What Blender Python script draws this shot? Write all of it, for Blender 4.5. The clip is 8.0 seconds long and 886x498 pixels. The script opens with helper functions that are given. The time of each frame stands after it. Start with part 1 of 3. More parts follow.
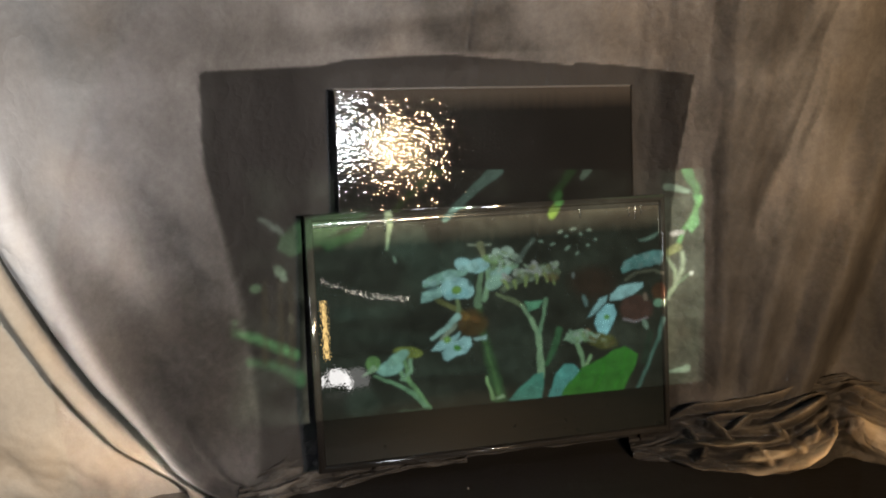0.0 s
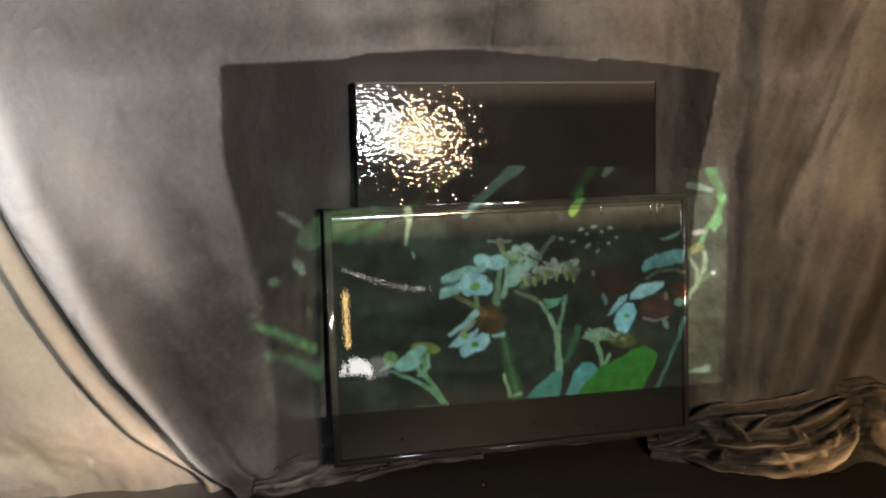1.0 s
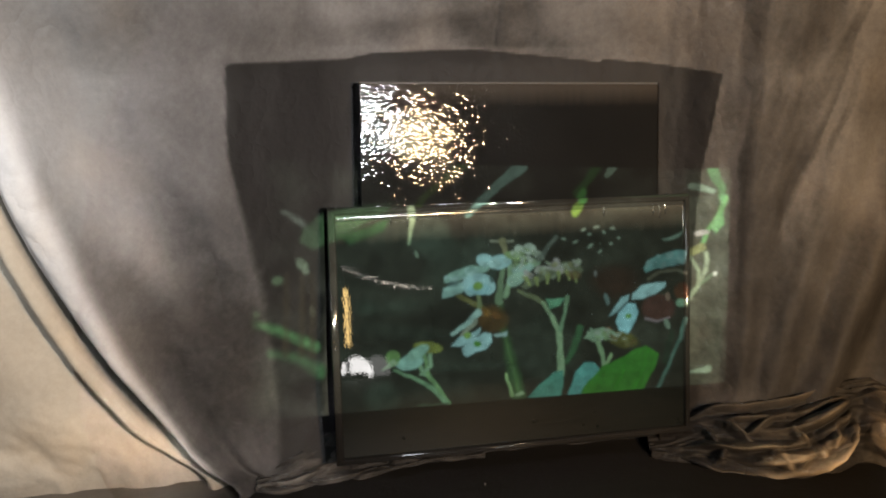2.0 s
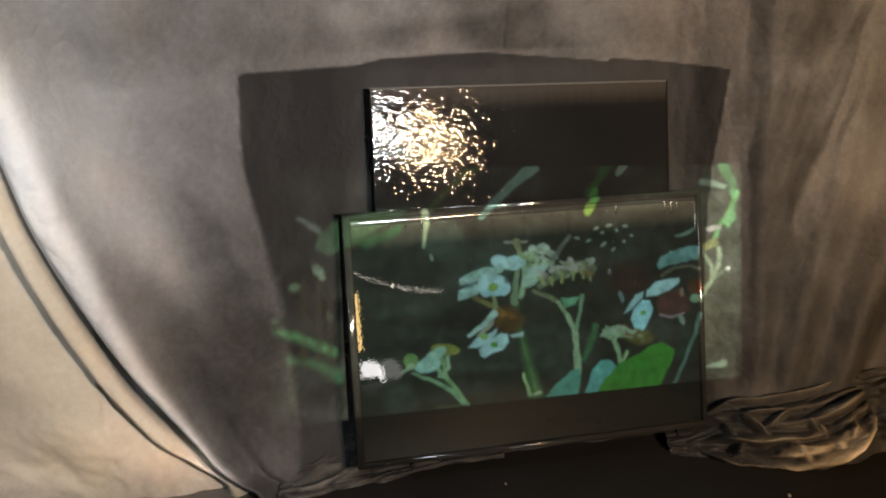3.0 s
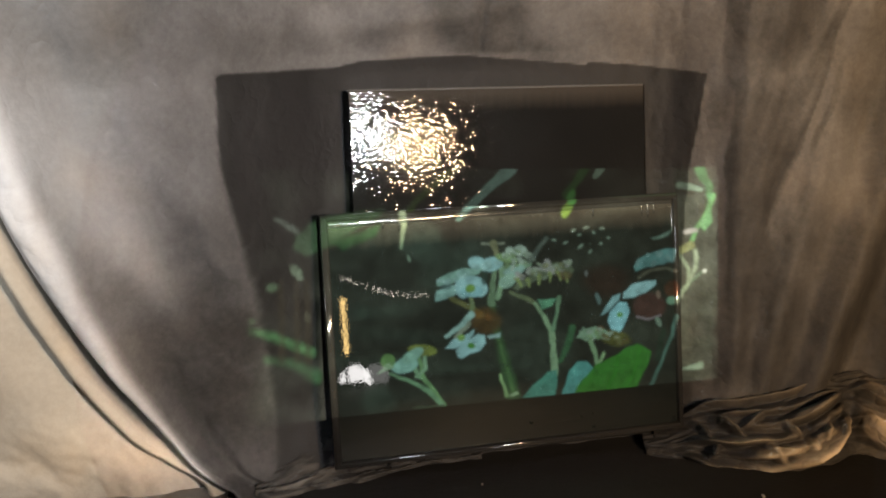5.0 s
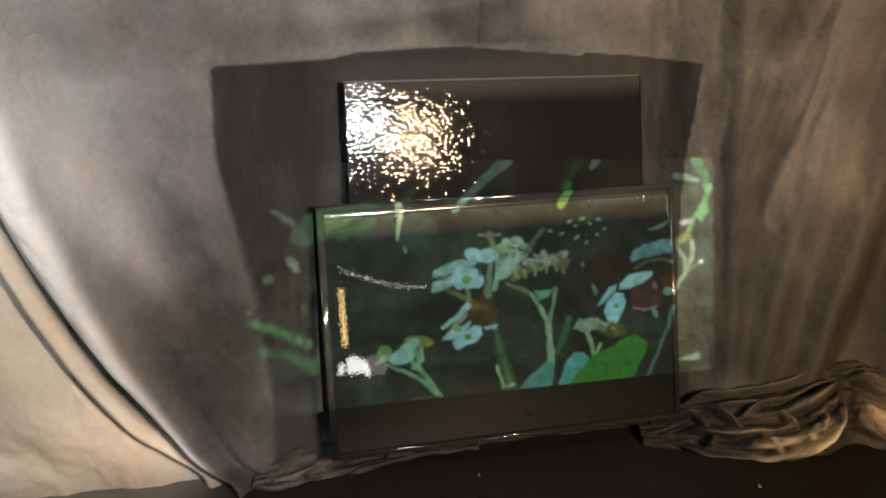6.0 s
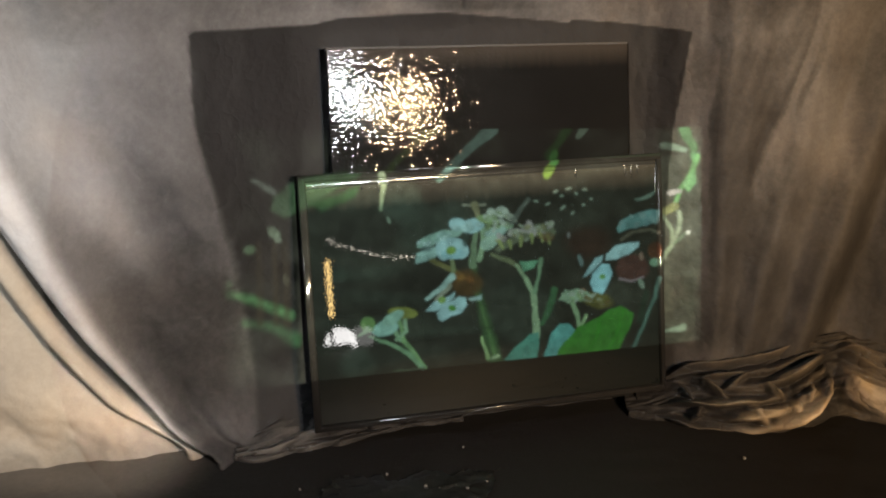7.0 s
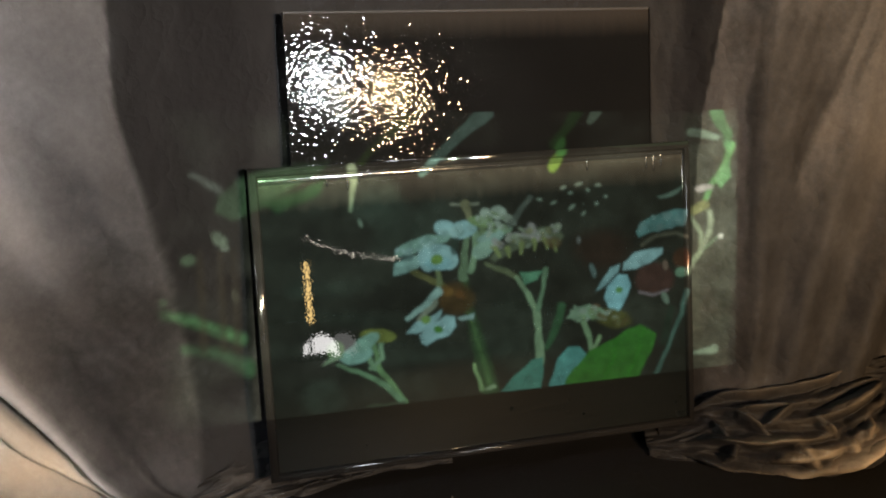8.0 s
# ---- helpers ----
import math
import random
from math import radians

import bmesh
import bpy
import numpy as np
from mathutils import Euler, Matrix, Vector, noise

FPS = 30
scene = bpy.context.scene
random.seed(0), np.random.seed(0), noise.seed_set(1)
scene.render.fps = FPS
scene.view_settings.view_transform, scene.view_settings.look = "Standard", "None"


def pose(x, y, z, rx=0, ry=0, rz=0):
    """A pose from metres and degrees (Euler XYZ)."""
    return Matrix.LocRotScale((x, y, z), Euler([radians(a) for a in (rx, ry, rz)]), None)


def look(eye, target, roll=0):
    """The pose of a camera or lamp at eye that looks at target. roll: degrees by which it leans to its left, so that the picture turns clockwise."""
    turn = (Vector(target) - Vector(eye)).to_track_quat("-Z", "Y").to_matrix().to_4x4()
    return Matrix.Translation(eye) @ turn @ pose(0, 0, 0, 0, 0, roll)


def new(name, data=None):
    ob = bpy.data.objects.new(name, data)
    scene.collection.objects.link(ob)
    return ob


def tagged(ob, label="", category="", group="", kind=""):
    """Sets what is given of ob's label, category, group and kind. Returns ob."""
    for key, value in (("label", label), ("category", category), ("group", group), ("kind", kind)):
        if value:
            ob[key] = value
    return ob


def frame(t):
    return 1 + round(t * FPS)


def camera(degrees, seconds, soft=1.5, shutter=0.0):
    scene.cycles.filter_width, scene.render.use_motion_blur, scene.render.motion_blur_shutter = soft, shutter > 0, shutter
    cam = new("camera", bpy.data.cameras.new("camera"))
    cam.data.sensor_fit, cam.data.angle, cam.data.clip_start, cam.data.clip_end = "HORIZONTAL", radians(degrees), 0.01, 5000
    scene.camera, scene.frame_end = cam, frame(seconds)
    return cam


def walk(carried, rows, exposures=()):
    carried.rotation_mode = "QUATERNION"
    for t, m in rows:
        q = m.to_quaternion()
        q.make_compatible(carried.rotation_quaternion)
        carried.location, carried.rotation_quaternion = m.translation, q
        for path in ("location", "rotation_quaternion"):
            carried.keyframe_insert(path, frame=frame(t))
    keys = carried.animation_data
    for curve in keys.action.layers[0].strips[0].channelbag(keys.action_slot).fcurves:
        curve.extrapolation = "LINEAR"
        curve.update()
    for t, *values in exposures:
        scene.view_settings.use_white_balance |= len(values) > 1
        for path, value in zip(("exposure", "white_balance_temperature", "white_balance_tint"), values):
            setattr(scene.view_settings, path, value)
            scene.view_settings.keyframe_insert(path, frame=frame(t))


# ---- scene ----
# ---------- camera and walk ----------
cam = camera(47.02, 8.0, soft=1.9)
walk(cam, [
    (0.0, pose(0.000, 0.000, 0.980, 77.30, 0.40, -0.05)),
    (0.5, pose(0.014, 0.007, 0.992, 76.83, 0.14, 1.29)),
    (1.0, pose(0.012, 0.014, 0.996, 76.57, -0.19, 1.53)),
    (1.5, pose(0.008, 0.012, 0.997, 76.46, -0.54, 1.55)),
    (3.0, pose(-0.019, -0.006, 1.003, 76.63, 1.13, 1.36)),
    (3.5, pose(-0.035, -0.013, 1.002, 76.56, 3.08, 0.97)),
    (4.0, pose(-0.030, -0.015, 1.003, 76.73, 2.09, 0.43)),
    (4.5, pose(0.004, -0.020, 0.993, 77.06, 0.78, 1.16)),
    (6.0, pose(0.026, -0.023, 0.993, 76.56, 1.00, 1.09)),
    (6.5, pose(0.032, -0.008, 0.995, 75.51, 0.38, 0.87)),
    (7.0, pose(0.036, 0.006, 0.985, 74.90, 0.75, 0.53)),
    (7.5, pose(0.034, 0.185, 0.950, 74.75, 0.66, 0.43)),
    (8.0, pose(0.045, 0.381, 0.910, 74.57, 0.79, 0.03)),
], exposures=((0.0, 0.06), (0.5, 0.02), (3.5, -0.02), (4.5, 0.01), (6.0, 0.03), (6.5, 0.05), (7.0, 0.05), (7.5, -0.12), (8.0, -0.28)))

# ---------- light ----------
world = bpy.data.worlds.new("room_dark")
world.use_nodes = True
world.node_tree.nodes["Background"].inputs[0].default_value = (0.02, 0.02, 0.022, 1)
world.node_tree.nodes["Background"].inputs[1].default_value = 1.0
scene.world = world


def area_lamp(name, eye, target, size, watts, colour, shape="DISK", size_y=None, spread=180):
    data = bpy.data.lights.new(name, "AREA")
    data.shape, data.size, data.energy, data.color = shape, size, watts, colour
    data.spread = radians(spread)
    if size_y:
        data.size_y = size_y
    ob = new(name, data)
    ob.matrix_world = look(eye, target)
    return ob


WARM_AT, WHITE_AT, FLOOR_AT = Vector((1.70, -1.00, 1.225)), Vector((1.28, -1.00, 1.29)), Vector((0.895, -0.50, 0.022))
area_lamp("warm_bulb_light", WARM_AT, (0.85, 2.2, 0.70), 0.085, 48, (1.0, 0.655, 0.35), spread=70)
area_lamp("white_lamp_light", WHITE_AT, (-0.2, 2.1, 0.74), 0.115, 10.5, (0.93, 0.97, 1.0), spread=40)
area_lamp("floor_lamp_light", FLOOR_AT, (-0.2, 2.0, 0.27), 0.15, 1.4, (1.0, 0.97, 0.95))
area_lamp("floor_lamp_second_light", FLOOR_AT + Vector((0.105, 0.01, 0.012)), (-0.1, 2.0, 0.27), 0.12, 0.10, (1.0, 0.97, 0.95))
# narrow warm source of unknown kind, placed from its reflection in the gloss
area_lamp("warm_bar_light", (0.86, -0.50, 0.285), (-0.23, 2.0, 0.37), 0.019, 0.5, (1.0, 0.66, 0.24), "RECTANGLE", 0.27)
# unseen fill lamp, added to brighten the cloth on the left
area_lamp("left_fill_light", (-1.05, -0.05, 2.35), (-0.70, 1.9, 0.40), 0.25, 19, (0.87, 0.945, 1.0), "RECTANGLE", 1.2, 78)

# the projector's lamp: a point behind a slide
PROJ, AIM = Vector((0.42, -0.30, 1.22)), (0.10, 2.10, 0.45)
bulb = bpy.data.lights.new("projector_bulb", "SPOT")
bulb.energy, bulb.color, bulb.spot_size, bulb.spot_blend, bulb.shadow_soft_size = 40000, (1.0, 0.98, 0.92), radians(40), 0.0, 0.0
bulb_ob = new("projector_bulb", bulb)
bulb_ob.matrix_world = look(PROJ, AIM)


# ---------- materials ----------
def material(name):
    m = bpy.data.materials.new(name)
    m.use_nodes = True
    return m, m.node_tree.nodes, m.node_tree.links, m.node_tree.nodes["Principled BSDF"]


def noise_node(nodes, links, scale, detail=4.0, rough=0.55, coord="Object"):
    tc = nodes.new("ShaderNodeTexCoord")
    n = nodes.new("ShaderNodeTexNoise")
    n.inputs["Scale"].default_value, n.inputs["Detail"].default_value, n.inputs["Roughness"].default_value = scale, detail, rough
    links.new(tc.outputs[coord], n.inputs["Vector"])
    return n


def ramp(nodes, links, src, stops):
    r = nodes.new("ShaderNodeValToRGB")
    el = r.color_ramp.elements
    while len(el) < len(stops):
        el.new(0.5)
    for e, (p, c) in zip(el, stops):
        e.position, e.color = p, (c if len(c) == 4 else (*c, 1))
    links.new(src, r.inputs["Fac"])
    return r


def mix_rgb(nodes, links, fac, a, b, kind="MIX"):
    m = nodes.new("ShaderNodeMix")
    m.data_type, m.blend_type = "RGBA", kind
    for sock, val in ((m.inputs["Factor"], fac), (m.inputs["A"], a), (m.inputs["B"], b)):
        if isinstance(val, (int, float)):
            sock.default_value = val
        elif isinstance(val, tuple):
            sock.default_value = (*val, 1)
        else:
            links.new(val, sock)
    return m.outputs["Result"]


def maths(nodes, links, op, a, b=None, clamp=False):
    m = nodes.new("ShaderNodeMath")
    m.operation, m.use_clamp = op, clamp
    for i, val in enumerate((a, b)):
        if val is None:
            continue
        if isinstance(val, (int, float)):
            m.inputs[i].default_value = val
        else:
            links.new(val, m.inputs[i])
    return m.outputs[0]


def bump(nodes, links, shader, height, strength, distance, normal=None):
    b = nodes.new("ShaderNodeBump")
    b.inputs["Strength"].default_value, b.inputs["Distance"].default_value = strength, distance
    links.new(height, b.inputs["Height"])
    if normal is not None:
        links.new(normal, b.inputs["Normal"])
    links.new(b.outputs["Normal"], shader.inputs["Normal"])
    return b.outputs["Normal"]


def cloth_material(name, clean, sprayed, sheen=0.0, gloss=0.17, crumple=0.0):
    """Muslin, blackened where the mesh's 'spray' value says so: overspray, with fold light and shade painted in."""
    m, nodes, links, bsdf = material(name)
    at = nodes.new("ShaderNodeAttribute")
    at.attribute_name = "spray"
    blot = noise_node(nodes, links, 9.0, 5.0, 0.6)
    fine = noise_node(nodes, links, 70.0, 4.0, 0.7)
    weave = noise_node(nodes, links, 420.0, 2.0, 0.6)
    v = maths(nodes, links, "ADD", at.outputs["Fac"], maths(nodes, links, "MULTIPLY", maths(nodes, links, "SUBTRACT", blot.outputs["Fac"], 0.5), 0.20))
    v = maths(nodes, links, "ADD", v, maths(nodes, links, "MULTIPLY", maths(nodes, links, "SUBTRACT", fine.outputs["Fac"], 0.5), 0.13), True)
    v = maths(nodes, links, "SUBTRACT", 1.0, maths(nodes, links, "POWER", maths(nodes, links, "SUBTRACT", 1.0, v, True), 1.8), True)
    tint = ramp(nodes, links, blot.outputs["Fac"], [(0.3, tuple(c * 0.86 for c in clean)), (0.7, clean)])
    # old tan discolouring in broad patches
    age = noise_node(nodes, links, 3.1, 3.0, 0.6)
    tanned = ramp(nodes, links, age.outputs["Fac"], [(0.46, (0, 0, 0)), (0.66, (0.6, 0.6, 0.6))])
    aged = mix_rgb(nodes, links, tanned.outputs["Color"], tint.outputs["Color"], (clean[0] * 1.02, clean[1] * .91, clean[2] * .79))
    col = mix_rgb(nodes, links, v, aged, sprayed)
    links.new(col, bsdf.inputs["Base Color"])
    bsdf.inputs["Roughness"].default_value = 0.72
    bsdf.inputs["Sheen Weight"].default_value = sheen
    bsdf.inputs["Sheen Roughness"].default_value = 0.5
    bsdf.inputs["Specular IOR Level"].default_value = gloss
    n1 = bump(nodes, links, bsdf, fine.outputs["Fac"], 0.35, 0.004)
    if crumple:
        # sharp creases at two sizes
        for scale, deep in ((13.0, 1.0), (26.0, 0.35)):
            cr = noise_node(nodes, links, scale, 2.0, 0.5)
            crease = maths(nodes, links, "ABSOLUTE", maths(nodes, links, "SUBTRACT", cr.outputs["Fac"], 0.5))
            n1 = bump(nodes, links, bsdf, maths(nodes, links, "POWER", maths(nodes, links, "MULTIPLY", crease, 4.0), 0.6), 0.9, crumple * deep, n1)
    bump(nodes, links, bsdf, weave.outputs["Fac"], 0.25, 0.0008, n1)
    return m


def gloss_black(name, colour, peel_scale, peel_depth, rough=0.06, dusty=0.0, gloss=0.5, fine=2.0):
    """Thick wet-looking black spray paint with orange peel."""
    m, nodes, links, bsdf = material(name)
    dust = noise_node(nodes, links, 900.0, 1.0, 0.5)
    cloud = noise_node(nodes, links, 5.0, 3.0, 0.5)
    base = ramp(nodes, links, cloud.outputs["Fac"], [(0.3, tuple(c * 0.8 for c in colour)), (0.7, tuple(c * 1.15 for c in colour))])
    speck = ramp(nodes, links, dust.outputs["Fac"], [(0.74, (0, 0, 0)), (0.80, (1, 1, 1))])
    col = mix_rgb(nodes, links, maths(nodes, links, "MULTIPLY", speck.outputs["Color"], 0.06), base.outputs["Color"], (0.35, 0.34, 0.32))
    if dusty:
        # dry overspray settled along the upper edge, running down in streaks
        sep = nodes.new("ShaderNodeSeparateXYZ")
        tc = nodes.new("ShaderNodeTexCoord")
        links.new(tc.outputs["Object"], sep.inputs[0])
        stretch = nodes.new("ShaderNodeMapping")
        stretch.inputs["Scale"].default_value = (60, 1, 3)
        links.new(tc.outputs["Object"], stretch.inputs["Vector"])
        runs = nodes.new("ShaderNodeTexNoise")
        runs.inputs["Scale"].default_value = 1.0
        links.new(stretch.outputs[0], runs.inputs["Vector"])
        edge = maths(nodes, links, "ADD", sep.outputs["Z"], maths(nodes, links, "MULTIPLY", runs.outputs["Fac"], 0.022))
        rr = ramp(nodes, links, maths(nodes, links, "MULTIPLY", maths(nodes, links, "ADD", edge, dusty + 0.03), 1.0 / (dusty + 0.03)), [(0.0, (0, 0, 0)), (0.95, (1, 1, 1))])
        col = mix_rgb(nodes, links, maths(nodes, links, "MULTIPLY", rr.outputs["Color"], 0.42), col, (0.036, 0.031, 0.026))
    links.new(col, bsdf.inputs["Base Color"])
    bsdf.inputs["Roughness"].default_value = rough
    bsdf.inputs["Specular IOR Level"].default_value = gloss
    # two skewed grains, so that the relief has no direction of its own
    height = None
    for turn, size in (((.61, .37, .83), 1.0), ((1.23, .94, .29), 1.37)):
        skew = nodes.new("ShaderNodeMapping")
        skew.inputs["Rotation"].default_value = turn
        tcs = nodes.new("ShaderNodeTexCoord")
        links.new(tcs.outputs["Object"], skew.inputs["Vector"])
        grain = nodes.new("ShaderNodeTexNoise")
        grain.inputs["Scale"].default_value, grain.inputs["Detail"].default_value = peel_scale * size, fine
        links.new(skew.outputs[0], grain.inputs["Vector"])
        height = grain.outputs["Fac"] if height is None else maths(nodes, links, "ADD", height, grain.outputs["Fac"])
    bump(nodes, links, bsdf, height, 1.0, peel_depth)
    return m


def plain(name, colour, rough, grain=40.0, depth=0.002, vary=0.25, gloss=0.5):
    m, nodes, links, bsdf = material(name)
    n = noise_node(nodes, links, grain, 5.0, 0.6)
    r = ramp(nodes, links, n.outputs["Fac"], [(0.3, tuple(c * (1 - vary) for c in colour)), (0.7, tuple(min(1, c * (1 + vary)) for c in colour))])
    links.new(r.outputs["Color"], bsdf.inputs["Base Color"])
    bsdf.inputs["Roughness"].default_value = rough
    bsdf.inputs["Specular IOR Level"].default_value = gloss
    bump(nodes, links, bsdf, n.outputs["Fac"], 0.4, depth)
    return m


def glow(name, colour, strength):
    m, nodes, links, bsdf = material(name)
    bsdf.inputs["Base Color"].default_value = (*colour, 1)
    bsdf.inputs["Emission Color"].default_value = (*colour, 1)
    bsdf.inputs["Emission Strength"].default_value = strength
    return m


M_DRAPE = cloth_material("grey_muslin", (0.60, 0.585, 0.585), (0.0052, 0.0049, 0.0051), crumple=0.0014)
M_UNDER = cloth_material("beige_muslin", (0.72, 0.63, 0.51), (0.0085, 0.0079, 0.0077))
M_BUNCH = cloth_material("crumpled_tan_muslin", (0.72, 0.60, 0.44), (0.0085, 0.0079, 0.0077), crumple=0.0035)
M_HEM = cloth_material("crumpled_grey_muslin", (0.60, 0.585, 0.565), (0.0085, 0.0079, 0.0077), crumple=0.004)
M_REAR = gloss_black("black_gloss_coarse", (0.0044, 0.0044, 0.0043), 135.0, 0.00024, 0.02, 0.010, 0.045, 0.0)
M_FRONT = gloss_black("black_gloss_fine", (0.0027, 0.0035, 0.0034), 235.0, 0.0000095, 0.013, 0.035, 0.42, 0.0)
M_EDGE = gloss_black("black_gloss_edge", (0.008, 0.0076, 0.0072), 120.0, 0.00010, 0.08)
M_FLOOR = plain("black_sprayed_floor", (0.010, 0.009, 0.008), 0.7, 14.0, 0.004, 0.5, 0.1)
M_WALL = plain("painted_wall", (0.030, 0.027, 0.024), 0.8, 6.0, 0.002, 0.06)
M_CEIL = plain("painted_ceiling", (0.05, 0.047, 0.044), 0.8, 6.0, 0.002, 0.06)
M_BLACK = plain("black_plastic", (0.02, 0.02, 0.02), 0.5, 60.0, 0.0005, 0.2)
M_DUSTY = plain("dry_overspray", (0.0085, 0.0078, 0.0072), 0.7, 80.0, 0.0006, 0.35)
M_SOOT = plain("black_sprayed_wood", (0.004, 0.0037, 0.0035), 0.9, 30.0, 0.002, 0.3, 0.05)
M_FLAKE = plain("paint_flake", (0.10, 0.095, 0.085), 0.7, 60.0, 0.001, 0.3)
M_DRIP = plain("paint_drip", (0.006, 0.006, 0.006), 0.15, 60.0, 0.0003, 0.2)


# ---------- mesh helpers ----------
def mesh_ob(name, verts, faces, mat, parent=None, smooth_it=True):
    me = bpy.data.meshes.new(name)
    me.from_pydata([tuple(map(float, v)) for v in verts], [], [tuple(int(i) for i in f) for f in faces])
    me.materials.append(mat)
    if smooth_it:
        me.polygons.foreach_set("use_smooth", [True] * len(me.polygons))
    me.update()
    ob = new(name, me)
    if parent:
        ob.parent = parent
    return ob


def part(name, bm, mat, parent, label="", smooth_it=False):
    me = bpy.data.meshes.new(name)
    bmesh.ops.recalc_face_normals(bm, faces=bm.faces)
    bm.to_mesh(me)
    bm.free()
    me.materials.append(mat)
    if smooth_it:
        me.polygons.foreach_set("use_smooth", [True] * len(me.polygons))
    ob = new(name, me)
    if parent:
        ob.parent = parent
    return tagged(ob, label)


def box(bm, x0, x1, y0, y1, z0, z1, bevel=0.0):
    made = bmesh.ops.create_cube(bm, size=1.0)["verts"]
    for v in made:
        v.co = Vector((x0 + (v.co.x + .5) * (x1 - x0), y0 + (v.co.y + .5) * (y1 - y0), z0 + (v.co.z + .5) * (z1 - z0)))
    if bevel:
        edges = list({e for v in made for e in v.link_edges})
        bmesh.ops.bevel(bm, geom=edges, offset=bevel, segments=2, profile=0.6, affect="EDGES")
    return bm


def empty(name, m):
    ob = new(name)
    ob.matrix_world = m
    return ob


def fbm(x, z, scale, seed=0.0, octaves=3):
    """Noise on arrays."""
    out = np.empty(x.shape)
    flat, fx, fz = out.ravel(), x.ravel(), z.ravel()
    for i in range(flat.size):
        flat[i] = noise.fractal((fx[i] * scale, fz[i] * scale, seed), 1.0, 2.0, octaves)
    return out


def smooth(a, b, v):
    k = np.clip((v - a) / (b - a), 0, 1)
    return k * k * (3 - 2 * k)


# ---------- room ----------
def slab(name, x0, x1, y0, y1, z0, z1, mat):
    ob = part(name, box(bmesh.new(), x0, x1, y0, y1, z0, z1), mat, None)
    return tagged(ob, kind="structure")


slab("floor", -3.1, 3.1, -3.1, 3.1, -0.12, 0.0, M_FLOOR)
slab("ceiling", -3.1, 3.1, -3.1, 3.1, 2.6, 2.7, M_CEIL)
slab("wall_north", -3.1, 3.1, 3.0, 3.1, 0, 2.6, M_WALL)
slab("wall_south", -3.1, 3.1, -3.1, -3.0, 0, 2.6, M_WALL)
slab("wall_west", -3.1, -3.0, -3.0, 3.0, 0, 2.6, M_WALL)
slab("wall_east", 3.0, 3.1, -3.0, 3.0, 0, 2.6, M_WALL)

# ---------- hanging cloth ----------
DX = (-2.2, -1.2, -.75, -.42, -.24, .1, .45, .55, .66, .82, 1.05, 1.5, 2.2)
DY = (1.1, 1.50, 1.74, 1.95, 2.16, 2.27, 2.36, 2.30, 2.25, 2.27, 2.33, 2.42, 2.45)


def base_y(x, z):
    """Distance of the hanging cloth, before its folds."""
    y = sum(np.interp(x + o, DX, DY) for o in (-.05, -.025, 0, .025, .05)) / 5
    flat = 2.16 + .29 * (x + .24)
    y = np.where(x < -.24, flat + (y - flat) * (.1 + .9 * smooth(0, .7, z)), y)
    y = y - .055 * np.exp(-((x + .38) / .16) ** 2) * smooth(.22, .0, z)
    return y - .1 * (.87 - np.minimum(z, 1.0)) - .05 * smooth(.86, 1.02, z)


# hems that sweep down on the left: x of the hem at a height
HEM_Z = (0.0, .010, .040, .083, .150, .232, .319, .408, .510, .584, .80, 1.1, 2.4)
HEM_X = (-.40, -.46, -.510, -.565, -.612, -.652, -.690, -.720, -.749, -.770, -.83, -.90, -1.2)
SEC_Z = (0.0, .060, .092, .133, .202, .285, .377, .474, .80, 2.4)
SEC_X = (-.52, -.590, -.635, -.680, -.720, -.753, -.778, -.800, -.88, -1.3)


def eased(z, zs, xs):
    return sum(np.interp(np.abs(z + o), zs, xs) for o in (-.03, -.015, 0, .015, .03)) / 5


def hem(z):
    return eased(z, HEM_Z, HEM_X)


def second(z):
    return eased(z, SEC_Z, SEC_X)


def ridge(d, w):
    return np.exp(-(d / w) ** 2)


def folds(x, z):
    """Forward swell of the cloth's folds, in metres."""
    d = (x - hem(z)) * .78
    rw = np.minimum(.03 + .12 * z, .10)
    f = .044 * ridge(d - .42 * rw, .42 * rw) - .009 * ridge(d - 1.2 * rw, .35 * rw) + .012 * ridge(d - .24, .05) * smooth(.1, .5, z)
    slope = x + .60 + .55 * (z - .53)
    f = f + (.016 * ridge(slope, .045) - .013 * ridge(slope - .10, .05)) * smooth(.35, .55, z) * (1 - smooth(-.5, -.40, x))
    right = smooth(.55, .65, x)
    for x0, lean, w, a in ((.62, .02, .030, .014), (.70, .12, .032, -.010), (.77, .25, .035, .014), (.85, .30, .035, -.013),
                           (.93, .36, .045, .032), (1.02, .38, .04, -.026), (1.12, .30, .05, .035)):
        f = f + right * a * ridge(x - x0 - lean * (z - .5), w)
    f = f - .008 * ridge(x - .052 - .12 * (z - .93), .006) * smooth(.9, .93, z)
    f = f + .010 * ridge(z - .97 - .25 * (x + .3) ** 2, .03) * smooth(-.6, -.2, x) * (1 - smooth(.2, .6, x))
    return f


